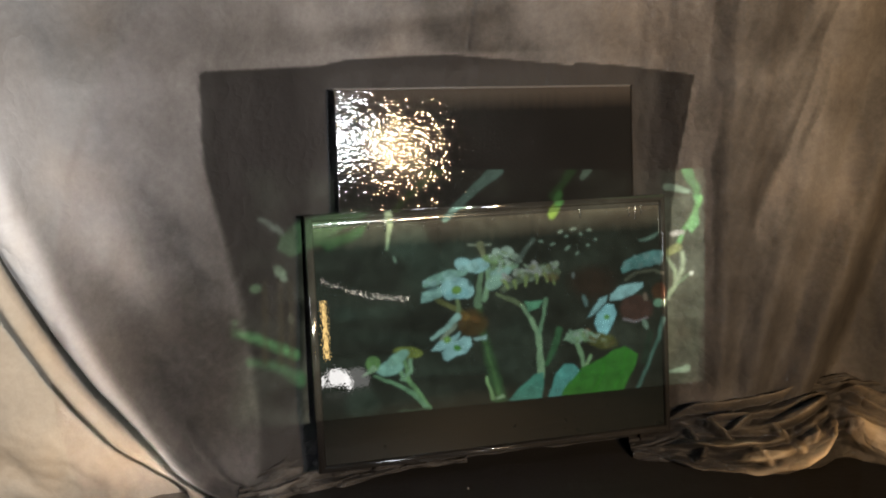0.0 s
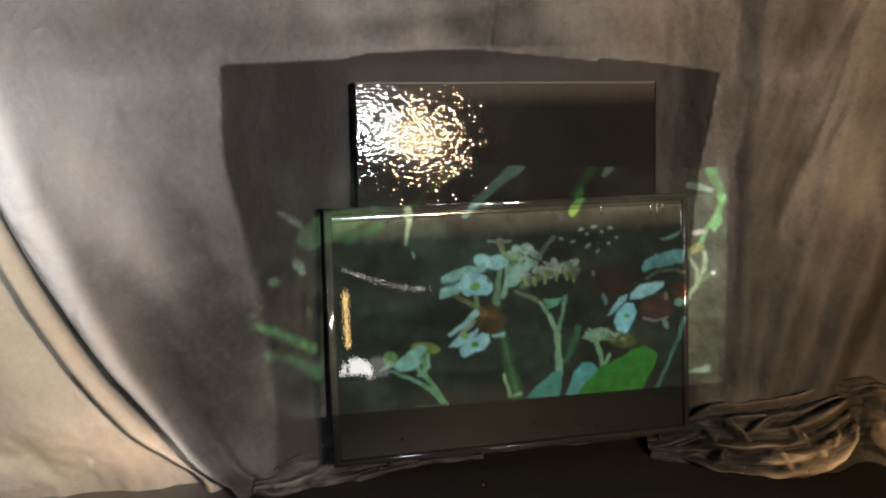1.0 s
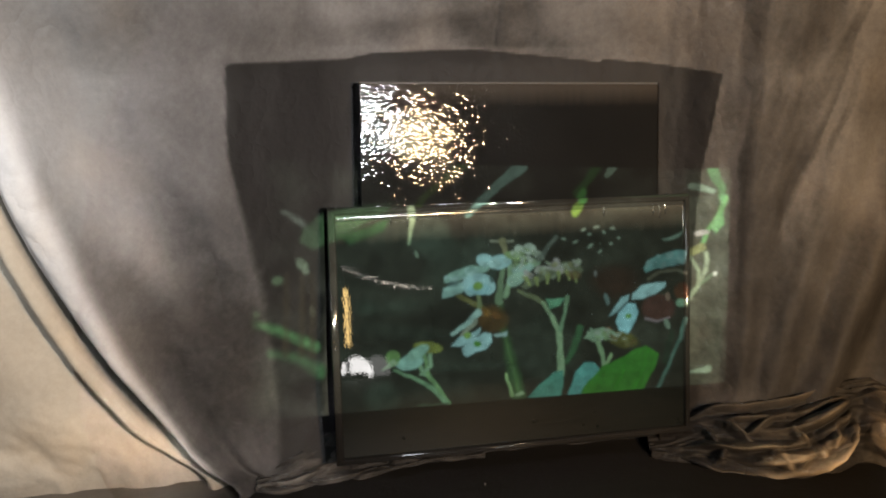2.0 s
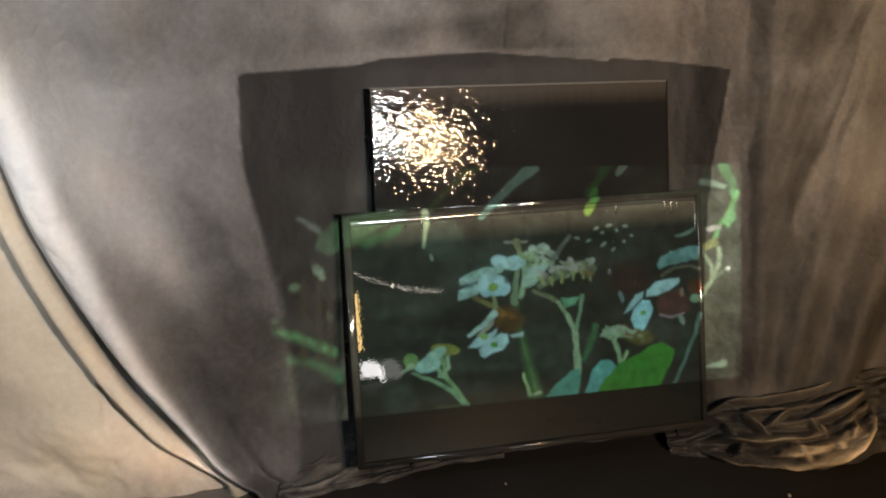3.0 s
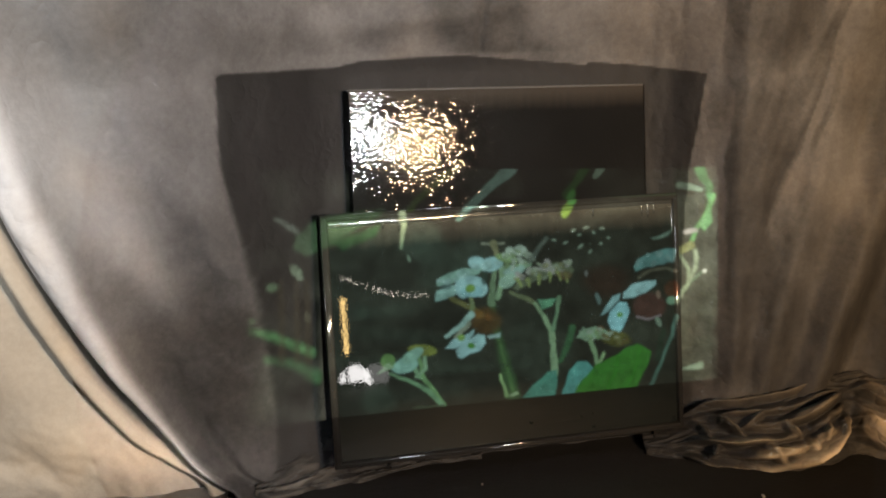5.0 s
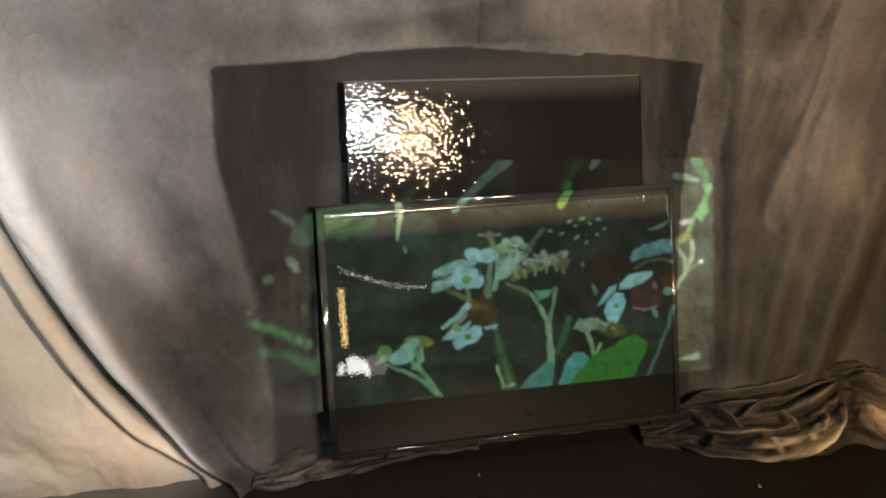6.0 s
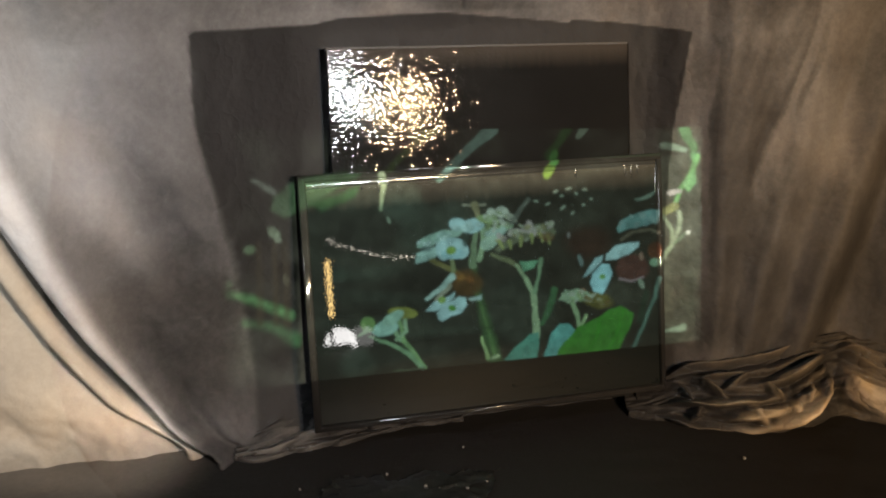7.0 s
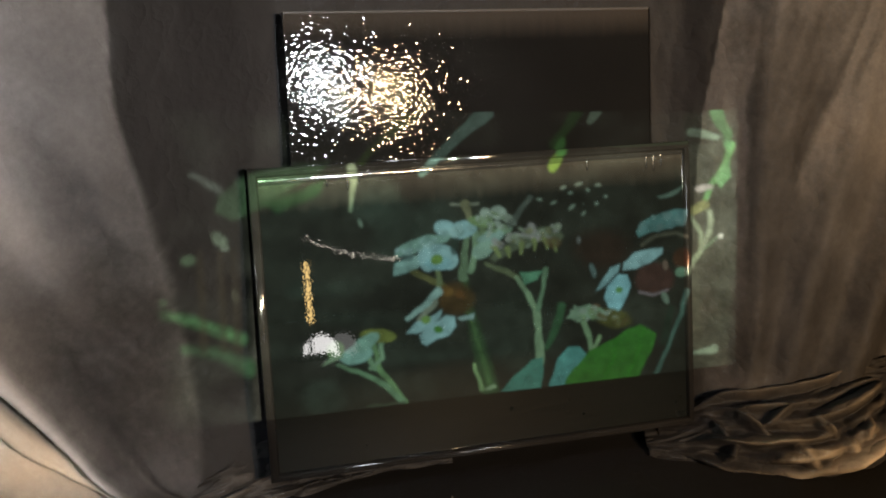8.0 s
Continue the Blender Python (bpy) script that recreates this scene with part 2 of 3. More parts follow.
def spray_and_shade(x, z):
    """Darkness of the cloth: black overspray in an upright block round the panels, a column beside it, light mist
    elsewhere; fold light and shade painted in.
    """
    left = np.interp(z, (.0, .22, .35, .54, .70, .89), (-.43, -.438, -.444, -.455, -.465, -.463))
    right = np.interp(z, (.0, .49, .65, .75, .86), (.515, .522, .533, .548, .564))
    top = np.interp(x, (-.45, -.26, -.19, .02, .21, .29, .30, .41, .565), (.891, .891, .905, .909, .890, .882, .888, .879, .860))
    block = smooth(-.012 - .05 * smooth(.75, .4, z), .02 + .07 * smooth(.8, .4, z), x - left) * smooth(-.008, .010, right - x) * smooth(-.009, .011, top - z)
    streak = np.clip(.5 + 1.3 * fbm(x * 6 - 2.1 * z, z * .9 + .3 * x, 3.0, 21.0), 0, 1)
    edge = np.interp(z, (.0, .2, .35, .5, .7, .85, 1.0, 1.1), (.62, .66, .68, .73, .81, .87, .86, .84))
    # lighter area right of a slanting line, streaked along the folds
    pale_right = smooth(-.03, .09, x - edge + .09 * (streak - .5)) * (.54 + .36 * smooth(.5, .8, z)) * (.72 + .5 * streak) * smooth(.10, .26, z)
    pale_right = pale_right * (1 - .8 * smooth(.80, .70, x - .3 * (z - .3)) * smooth(.52, .40, z))
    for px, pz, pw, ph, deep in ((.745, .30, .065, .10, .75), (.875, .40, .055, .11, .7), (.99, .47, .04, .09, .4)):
        pale_right = pale_right * (1 - deep * ridge(x - px - .35 * (z - pz), pw) * ridge(z - pz, ph))
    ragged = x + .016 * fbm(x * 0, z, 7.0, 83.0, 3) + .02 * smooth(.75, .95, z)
    col = smooth(.572, .612, ragged) * (.93 - .10 * smooth(.5, .9, z)) - pale_right + .10 * (streak - .5) * smooth(.60, .70, x)
    # light along the sweeping fold, painted in as lighter cloth
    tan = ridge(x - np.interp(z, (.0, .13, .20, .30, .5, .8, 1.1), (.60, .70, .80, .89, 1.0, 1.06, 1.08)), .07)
    # the second term paints the shaded slit beyond that fold
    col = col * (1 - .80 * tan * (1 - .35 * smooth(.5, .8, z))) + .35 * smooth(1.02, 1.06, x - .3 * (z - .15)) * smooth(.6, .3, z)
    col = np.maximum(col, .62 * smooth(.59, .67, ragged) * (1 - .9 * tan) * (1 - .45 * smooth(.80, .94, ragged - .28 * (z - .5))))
    # seam crease: its shade is in the colour as well as the shape
    seam = .5 * ridge(x - .052 - .12 * (z - .93), .005) * smooth(.9, .93, z)
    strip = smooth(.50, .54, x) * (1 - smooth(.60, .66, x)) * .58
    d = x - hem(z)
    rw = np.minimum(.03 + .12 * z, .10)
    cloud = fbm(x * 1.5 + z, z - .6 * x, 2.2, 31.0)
    # mist begins past the hem's roll; its lit swell is coloured paler
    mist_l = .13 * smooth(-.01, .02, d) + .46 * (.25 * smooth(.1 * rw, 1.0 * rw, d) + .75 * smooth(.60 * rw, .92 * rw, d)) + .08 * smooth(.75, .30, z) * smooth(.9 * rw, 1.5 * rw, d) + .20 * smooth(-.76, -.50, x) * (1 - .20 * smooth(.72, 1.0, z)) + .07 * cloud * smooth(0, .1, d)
    # diagonal band: light on the slanting fold put into the colour
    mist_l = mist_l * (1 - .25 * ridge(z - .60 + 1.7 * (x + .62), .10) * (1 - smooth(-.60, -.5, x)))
    mist_t = (.80 + .16 * cloud) * smooth(.84, .92, z) * smooth(-.66, -.3, x) * (1 - .62 * smooth(.12, .34, x) * smooth(.89, .98, z) * (1 - smooth(1.02, 1.08, z)))
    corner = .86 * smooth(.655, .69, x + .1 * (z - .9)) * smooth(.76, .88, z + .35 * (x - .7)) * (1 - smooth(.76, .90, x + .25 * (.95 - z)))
    # darker towards the floor, short of the right-hand folds
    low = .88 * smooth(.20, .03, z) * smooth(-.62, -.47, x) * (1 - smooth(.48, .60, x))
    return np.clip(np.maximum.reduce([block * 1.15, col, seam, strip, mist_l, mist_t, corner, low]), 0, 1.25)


def axis(lo, hi, fine0, fine1, fine, coarse):
    a = list(np.arange(lo, fine0, coarse)) + list(np.arange(fine0, fine1, fine)) + list(np.arange(fine1, hi + 1e-6, coarse))
    return np.array(a)


def sheet(name, xs, zs, ys, keep, spray, mat, label, parent=None):
    """A cloth mesh over a grid of widths and heights."""
    idx = np.arange(xs.size).reshape(xs.shape)
    ok = keep[:-1, :-1] & keep[1:, :-1] & keep[:-1, 1:] & keep[1:, 1:]
    quads = np.stack([idx[:-1, :-1][ok], idx[:-1, 1:][ok], idx[1:, 1:][ok], idx[1:, :-1][ok]], 1)
    used = np.unique(quads)
    back = np.full(xs.size, -1)
    back[used] = np.arange(used.size)
    co = np.stack([xs.ravel()[used], ys.ravel()[used], zs.ravel()[used]], 1)
    ob = mesh_ob(name, co, back[quads], mat, parent)
    at = ob.data.attributes.new("spray", "FLOAT", "POINT")
    at.data.foreach_set("value", spray.ravel()[used].astype(np.float32))
    return tagged(ob, label, "cloth") if not parent else ob


gx, gz = np.meshgrid(axis(-2.2, 2.2, -1.05, 1.2, .0055, .05), axis(0.0, 2.45, 0.0, 1.2, .0055, .06), indexing="xy")
gx = gx + (hem(gz) + .66) * (1 - smooth(-.62, .2, gx))  # columns run along the hem
wrinkle = fbm(gx * 1.6, gz, 3.0, 1.0) * .010 + fbm(gx * 3, gz, 7.0, 5.0) * .004
slant = gx * .80 + gz * .45
wrinkle = wrinkle + fbm(slant * 5, gz * .8 - gx * .5, 3.0, 15.0) * .005 * (1 - smooth(-.45, -.3, gx)) + fbm(gx * 5 + gz, gz * 1.2, 4.0, 17.0) * .004 * smooth(.86, .95, gz)
gd = (gx - hem(gz)) * .78
curl = .024 * smooth(.018, -.004, gd)
drape_y = base_y(gx, gz) - folds(gx, gz) + wrinkle + curl
drape = sheet("backdrop_cloth", gx, gz, drape_y, gd > -.0035, spray_and_shade(gx, gz), M_DRAPE,
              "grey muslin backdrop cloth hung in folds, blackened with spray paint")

d2 = (gx - second(gz)) * .78
under_y = base_y(gx, gz) + .026 + .030 * smooth(.006, -.002, d2) - .022 * ridge(d2 - .016, .014) - .02 * ridge(d2 + .10, .05) + .02 * ridge(d2 - .05, .012) + wrinkle * .7
under_y = under_y + .012 * fbm(gx + .5 * gz, gz, 9.0, 9.0) * smooth(.25, .05, gz)
# darker towards the floor and in a strip beside the grey hem
under_tone = .30 + .22 * smooth(.10, .0, gz) + .30 * smooth(.026, .036, d2) * smooth(.06, .2, gz) + .08 * smooth(-.6, -.5, gx)
under = sheet("under_cloth", gx, gz, under_y, (gd < .09) & (gx < .1), under_tone, M_UNDER,
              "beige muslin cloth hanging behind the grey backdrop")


# ---------- panels ----------
def axes_pose(origin, u, v):
    """A pose whose x runs along u, z against v, y away from the viewer."""
    u, v = Vector(u).normalized(), Vector(v)
    v = (v - v.dot(u) * u).normalized()
    y = (-v).cross(u)
    m = Matrix((u, y, -v)).transposed().to_4x4()
    m.translation = origin
    return m


FRONT_W, FRONT_H = 0.804, 0.537
FRONT_AT, FRONT_U, FRONT_V = (-0.280, 2.018, 0.5965), (0.7735, 0.2160, 0.0015), (0.028, -0.0680, -0.531)
front_pose = axes_pose(FRONT_AT, FRONT_U, FRONT_V)


def moulding(name, a, b, inward, parent):
    """One mitred side of a frame, from corner a to corner b in the panel's plane, with a rounded profile."""
    prof = [(0, .030), (0, .0065), (.0008, .0048), (.0085, .0006), (.0100, -.0008), (.0120, -.0010), (.0136, .0004), (.0150, .0028), (.0157, .0064), (.0157, .030)]
    a, b, inward = Vector(a), Vector(b), Vector(inward)
    along = (b - a).normalized()
    bm = bmesh.new()
    rings = []
    for end, s in ((a, 1), (b, -1)):
        rings.append([bm.verts.new((end + inward * d + along * d * s) + Vector((0, y, 0))) for d, y in prof])
    for i in range(len(prof) - 1):
        bm.faces.new((rings[0][i], rings[0][i + 1], rings[1][i + 1], rings[1][i]))
    bm.faces.new((rings[0][-1], rings[0][0], rings[1][0], rings[1][-1]))
    bm.faces.new(rings[0])
    bm.faces.new(rings[1][::-1])
    for f in bm.faces:
        f.smooth = len(f.verts) == 4
    return part(name, bm, M_EDGE, parent)


def framed_panel():
    top = empty("framed_panel", front_pose)
    w, h = FRONT_W, FRONT_H
    moulding("frame_rail", (0, 0, 0), (w, 0, 0), (0, 0, -1), top)
    moulding("frame_rail", (0, 0, -h), (w, 0, -h), (0, 0, 1), top)
    moulding("frame_stile", (0, 0, 0), (0, 0, -h), (1, 0, 0), top)
    moulding("frame_stile", (w, 0, 0), (w, 0, -h), (-1, 0, 0), top)
    bm = box(bmesh.new(), .013, w - .013, .006, .022, -h + .013, -.013)
    field = part("panel_field", bm, M_FRONT, top, "glossy black painted field")
    for x in (.750,):
        part("foot_block", box(bmesh.new(), x, x + .022, .050, .074, -h - .068, -h - .001, .002), M_SOOT, top)
    # paint pooled in a low swell under the top rail
    bm = bmesh.new()
    rows = []
    for i in range(61):
        x = .0165 + (w - .033) * i / 60
        deep = .0140 + .0022 * noise.noise((x * 9, 1.7, 0)) - .004 * (i / 60)
        rows.append([bm.verts.new((x, .0062 - .0011 * math.sin(math.pi * k / 8) ** 1.2, -.0150 - deep * k / 8)) for k in range(9)])
    for a, b in zip(rows, rows[1:]):
        for k in range(8):
            bm.faces.new((a[k], a[k + 1], b[k + 1], b[k]))
    part("pooled_paint", bm, M_EDGE, field, "swell of thick black paint", True)
    # runs of paint under the top rail
    for x, l, r in ((.716, .030, .0022), (.731, .036, .0026), (.745, .028, .0020), (.600, .026, .0022), (.130, .022, .0018), (.165, .030, .0020), (.185, .018, .0016)):
        bm = bmesh.new()
        bmesh.ops.create_uvsphere(bm, u_segments=8, v_segments=6, radius=1.0)
        for v in bm.verts:
            v.co = Vector((x + v.co.x * r * (1.25 if v.co.z < 0 else .8), .0062 + v.co.y * .0012, -.016 - l / 2 + v.co.z * l / 2))
        part("paint_run", bm, M_DRIP, field, "dried run of black paint", True)
    return tagged(top, "framed panel sprayed glossy black, leaning, lit by a projected flower picture", "panel")


framed_panel()

rear_pose = axes_pose((-0.223, 2.110, 0.843), (0.643, 0.184, -0.008), (0.0, -0.11, -0.78))


def flat_panel():
    top = empty("flat_panel", rear_pose)
    part("board", box(bmesh.new(), 0, .668, .001, .018, -.80, -.003, .0015), M_REAR, top)
    part("top_edge", box(bmesh.new(), 0, .668, .0, .018, -.003, .0008, .0008), M_DUSTY, top, "edge dulled by dry overspray")
    part("side_edge", box(bmesh.new(), .668, .671, .0, .018, -.80, .0008, .0008), M_SOOT, top, "edge dulled by dry overspray")
    return tagged(top, "flat board sprayed thick glossy black, leaning against the cloth", "panel")


flat_panel()

# ---------- projector ----------
KEY = ((942.323027, 74.191738, 538.352802), (-3.242934, 890.251235, 381.513440), (0.126921, 0.043897, 1.000000))


def picture():
    """The flower picture on the slide: colours over the sheet, in the drawing's own units."""
    us, vs = np.meshgrid(np.linspace(-.215, .925, 570), np.linspace(-.100, .465, 282), indexing="xy")
    k = np.array(KEY)
    w = k[2][0] * us + k[2][1] * vs + k[2][2]
    x, y = (k[0][0] * us + k[0][1] * vs + k[0][2]) / w, (k[1][0] * us + k[1][1] * vs + k[1][2]) / w
    img = np.zeros(x.shape + (3,))
    img[:] = (.0042, .0058, .0044)
    panel = smooth(540, 556, x) * (1 - smooth(1166, 1180, x)) * smooth(-3, 3, y - 388 + (x - 540) * .056)
    img += panel[..., None] * np.array((.0170, .0150, .0115))
    # leaf and petal edges waver a little
    wob = [np.kron(fbm(x[::2, ::2] * .04, y[::2, ::2] * .04, 1.0, sd, 2), np.ones((2, 2)))[:x.shape[0], :x.shape[1]] for sd in (41.0, 47.0)]
    flat_x, flat_y = x, y
    x, y = x + 2.6 * wob[0], y + 2.6 * wob[1]

    def lay(mask, colour, k=1.0):
        img[:] = img * (1 - (mask * k)[..., None]) + np.array(colour) * (mask * k)[..., None]

    def oval(cx, cy, a, b, turn, colour, k=1.0, soft=1.6):
        c, s = math.cos(radians(turn)), math.sin(radians(turn))
        px, py = (x - cx) * c + (y - cy) * s, -(x - cx) * s + (y - cy) * c
        r = np.sqrt((px / a) ** 2 + (py / b) ** 2)
        lay(np.clip((1 - r) * min(a, b) / soft + .5, 0, 1), colour, k)

    def stem(pts, w0, w1, colour, k=1.0, soft=1.4):
        n = len(pts) - 1
        best = np.full(x.shape, 1e9)
        for i in range(n):
            (ax, ay), (bx, by) = pts[i], pts[i + 1]
            t = np.clip(((x - ax) * (bx - ax) + (y - ay) * (by - ay)) / ((bx - ax) ** 2 + (by - ay) ** 2), 0, 1)
            d = np.hypot(x - ax - t * (bx - ax), y - ay - t * (by - ay)) - (w0 + (w1 - w0) * (i + t) / n) / 2
            best = np.minimum(best, d)
        lay(np.clip(.5 - best / soft, 0, 1), colour, k)

    def shape(pts, colour, k=1.0, soft=1.5):
        """A filled outline."""
        inside = np.zeros(x.shape, bool)
        best = np.full(x.shape, 1e9)
        for (ax, ay), (bx, by) in zip(pts, pts[1:] + pts[:1]):
            if ay != by:
                inside ^= ((ay > y) != (by > y)) & (x < (bx - ax) * (y - ay) / (by - ay) + ax)
            t = np.clip(((x - ax) * (bx - ax) + (y - ay) * (by - ay)) / ((bx - ax) ** 2 + (by - ay) ** 2), 0, 1)
            best = np.minimum(best, np.hypot(x - ax - t * (bx - ax), y - ay - t * (by - ay)))
        lay(np.clip(.5 + np.where(inside, best, -best) / soft, 0, 1), colour, k)

    petal, rust, teal = (.36, .56, .60), (.085, .045, .016), (.10, .30, .24)
    rng = random.Random(12)

    def florets(cx, cy, rx, ry, turn, count, size, colours):
        """A loose head of tiny petals."""
        c, s = math.cos(radians(turn)), math.sin(radians(turn))
        for _ in range(count):
            a, r = rng.uniform(0, 6.28), rng.random() ** .5
            px, py = rx * r * math.cos(a), ry * r * math.sin(a)
            k = size * rng.uniform(.5, 1.1)
            oval(cx + px * c - py * s, cy + px * s + py * c, k, k * rng.uniform(.4, .8), rng.uniform(-60, 60), rng.choice(colours), .85, 2)
    # blurred undergrowth
    haze = fbm(x[::6, ::6] * .01, y[::6, ::6] * .016, 1.0, 3.0)
    haze = np.kron(haze, np.ones((6, 6)))[:x.shape[0], :x.shape[1]]
    for _ in range(3):
        haze = (haze + np.roll(haze, 3, 0) + np.roll(haze, -3, 0) + np.roll(haze, 3, 1) + np.roll(haze, -3, 1)) / 5
    img[:] = img + np.clip(.2 + haze, 0, 1)[..., None] * np.array((.025, .029, .022))
    for cx, cy, a, b, turn, k in ((730, 440, 38, 30, 20, .55), (805, 465, 36, 34, 0, .45), (715, 420, 30, 40, 60, .4), (640, 420, 50, 18, -20, .3),
                                  (760, 490, 45, 30, 0, .35), (660, 555, 45, 10, -8, .4), (610, 555, 16, 9, 0, .7), (640, 715, 30, 26, 0, .5),
                                  (700, 600, 90, 12, 4, .3), (800, 655, 80, 6, -4, .5), (720, 640, 110, 8, -3, .3), (930, 620, 60, 60, 0, .25)):
        oval(cx, cy, a, b, turn, (.058, .078, .060), k, 16)
    # grass blades along the top
    stem([(786, 388), (862, 318), (884, 300)], 10, 26, (.11, .20, .17), .9)
    stem([(700, 372), (756, 318), (780, 298)], 8, 20, (.035, .075, .015), .7, 5)
    stem([(982, 345), (1000, 325), (1018, 298)], 12, 16, (.016, .065, .016), .85, 5)
    stem([(1036, 312), (1046, 298)], 9, 14, (.16, .24, .18), .8)
    oval(980, 374, 8, 14, 25, (.16, .28, .05), .9, 3)
    oval(990, 352, 7, 18, 30, (.05, .20, .045), .85, 3)
    stem([(686, 380), (690, 400), (684, 440)], 14, 5, (.34, .44, .28), .9, 3)
    oval(698, 460, 3, 7, -20, (.20, .26, .20))
    # broad leaf over the frame's corner
    shape([(494, 440), (500, 418), (530, 392), (600, 372), (660, 368), (640, 388), (600, 410), (560, 436), (520, 452)], (.060, .135, .066), .55, 8)
    shape([(560, 430), (620, 410), (650, 392), (640, 420), (580, 444)], (.03, .09, .035), .8, 8)
    # dim leaves on the cloth beside the frame
    oval(500, 480, 13, 9, 20, (.14, .21, .14), .8, 6)
    oval(508, 492, 7, 6, 0, (.12, .17, .12), .8, 4)
    oval(453, 512, 12, 8, 0, (.09, .17, .09), .8, 6)
    stem([(412, 588), (460, 600), (530, 624)], 9, 17, (.07, .22, .08), .85, 12)
    stem([(448, 640), (500, 645), (540, 668)], 8, 20, (.05, .15, .06), .6, 16)
    stem([(460, 388), (500, 408)], 8, 10, (.12, .16, .13), .6, 8)
    oval(522, 562, 6, 10, 0, (.10, .12, .08), .7, 5)
    oval(415, 572, 7, 6, 0, (.10, .22, .10), .7, 4)
    for cx in (500, 520, 470):
        stem([(cx, 500), (cx + 6, 640)], 8, 12, (.04, .035, .015), .5, 8)
    # large flower head
    stem([(846, 520), (850, 570), (868, 640), (885, 708)], 5, 24, (.055, .11, .045), .85, 8)
    stem([(852, 590), (872, 650), (884, 700)], 3, 8, (.10, .19, .07), .8, 4)
    stem([(862, 668), (872, 706)], 4, 8, (.30, .44, .20))
    stem([(880, 706), (890, 702)], 6, 6, (.34, .44, .26))
    stem([(766, 526), (800, 545), (830, 560)], 9, 8, (.16, .15, .06))
    stem([(808, 528), (812, 560)], 7, 8, (.20, .24, .12))
    stem([(852, 478), (848, 505), (846, 540)], 7, 14, (.18, .26, .16), .85)
    stem([(862, 470), (866, 500), (858, 530)], 9, 10, (.26, .38, .24))
    stem([(830, 434), (868, 433)], 4, 4, (.28, .28, .22))
    stem([(850, 434), (856, 456)], 14, 6, (.26, .24, .14))
    oval(820, 468, 15, 11, 10, petal)
    oval(846, 470, 20, 13, -8, petal)
    shape([(748, 500), (768, 486), (800, 478), (832, 476), (824, 486), (792, 498), (770, 508), (748, 508)], (.27, .43, .38))
    shape([(744, 538), (748, 518), (772, 508), (790, 510), (780, 526), (762, 534)], (.32, .50, .48))
    oval(764, 510, 10, 6, 0, (.06, .10, .11), .6)
    oval(796, 512, 15, 19, 10, petal)
    oval(812, 503, 22, 12, -5, petal)
    oval(826, 512, 12, 17, 0, petal)
    oval(810, 520, 20, 10, 0, (.30, .52, .58))
    oval(808, 514, 8, 7, 0, (.20, .34, .08))
    oval(834, 492, 6, 16, 5, (.03, .05, .04), .8)
    oval(874, 460, 20, 8, 15, (.24, .34, .16))
    oval(880, 448, 9, 9, 0, (.40, .46, .40))
    oval(898, 446, 11, 10, 0, (.42, .48, .42))
    oval(912, 456, 12, 6, 30, (.34, .38, .32))
    stem([(868, 480), (892, 478), (912, 470)], 14, 10, (.26, .38, .26))
    oval(886, 482, 20, 9, -15, (.32, .46, .42))
    oval(876, 500, 18, 11, -35, (.32, .46, .38))
    stem([(912, 466), (945, 425)], 9, 7, (.14, .16, .14), .8, 3)
    # pale umbel beside it
    shape([(884, 512), (905, 496), (920, 482), (946, 470), (980, 466), (992, 480), (984, 494), (958, 488), (920, 502), (892, 518)], (.15, .17, .11), .9, 4)
    florets(934, 482, 54, 13, -14, 46, 6.5, ((.40, .40, .36), (.32, .36, .27), (.24, .23, .13), (.36, .33, .33)))
    for cx, cy, t in ((912, 512, -15), (931, 506, -25), (950, 501, -30), (898, 512, 10), (968, 500, -10), (982, 502, 12)):
        stem([(cx, cy), (cx - 4 - t * .1, cy - 14)], 4, 8, (.25, .29, .12))
    oval(976, 490, 13, 9, 0, (.13, .08, .035), .7, 5)
    stem([(880, 520), (912, 534), (924, 542)], 6, 9, (.16, .18, .10))
    stem([(924, 542), (940, 566), (952, 590), (957, 640), (956, 668)], 6, 12, (.30, .42, .26))
    stem([(965, 530), (962, 560), (954, 588)], 7, 6, (.20, .32, .20))
    shape([(928, 534), (962, 532), (954, 545), (934, 551)], (.16, .38, .24))
    stem([(988, 585), (984, 612), (966, 645)], 14, 8, (.05, .13, .06), .9, 3)
    florets(888, 462, 24, 16, -10, 26, 5.5, ((.40, .46, .40), (.30, .38, .26), (.20, .27, .14)))
    florets(786, 494, 38, 7, -12, 14, 7, ((.34, .50, .50), (.22, .36, .33), (.42, .58, .60)))
    florets(830, 470, 30, 6, -3, 10, 7, ((.40, .58, .60), (.28, .42, .42)))
    # rust-coloured bud and the lower white flowers
    oval(835, 572, 27, 24, 0, rust, .95, 9)
    oval(822, 560, 10, 7, 0, (.26, .13, .035), .7, 5)
    oval(842, 566, 8, 6, 20, (.24, .10, .03), .7, 5)
    stem([(764, 600), (790, 582), (810, 562)], 6, 12, (.36, .52, .50))
    stem([(782, 602), (806, 576)], 7, 7, (.28, .30, .24))
    shape([(762, 622), (775, 606), (790, 602), (816, 586), (812, 598), (796, 614), (778, 622)], petal)
    oval(792, 602, 6, 6, 0, (.22, .36, .10))
    shape([(782, 624), (800, 608), (822, 596), (834, 598), (836, 612), (824, 626), (806, 632), (792, 640), (784, 636)], petal)
    oval(810, 616, 6, 5, 0, (.10, .28, .05))
    shape([(838, 600), (862, 592), (860, 600), (844, 604)], (.36, .50, .50))
    # small flower low down
    stem([(715, 632), (722, 672), (744, 700), (760, 722)], 8, 9, (.20, .34, .16))
    stem([(664, 668), (690, 676), (720, 688), (758, 722)], 5, 9, (.20, .34, .20))
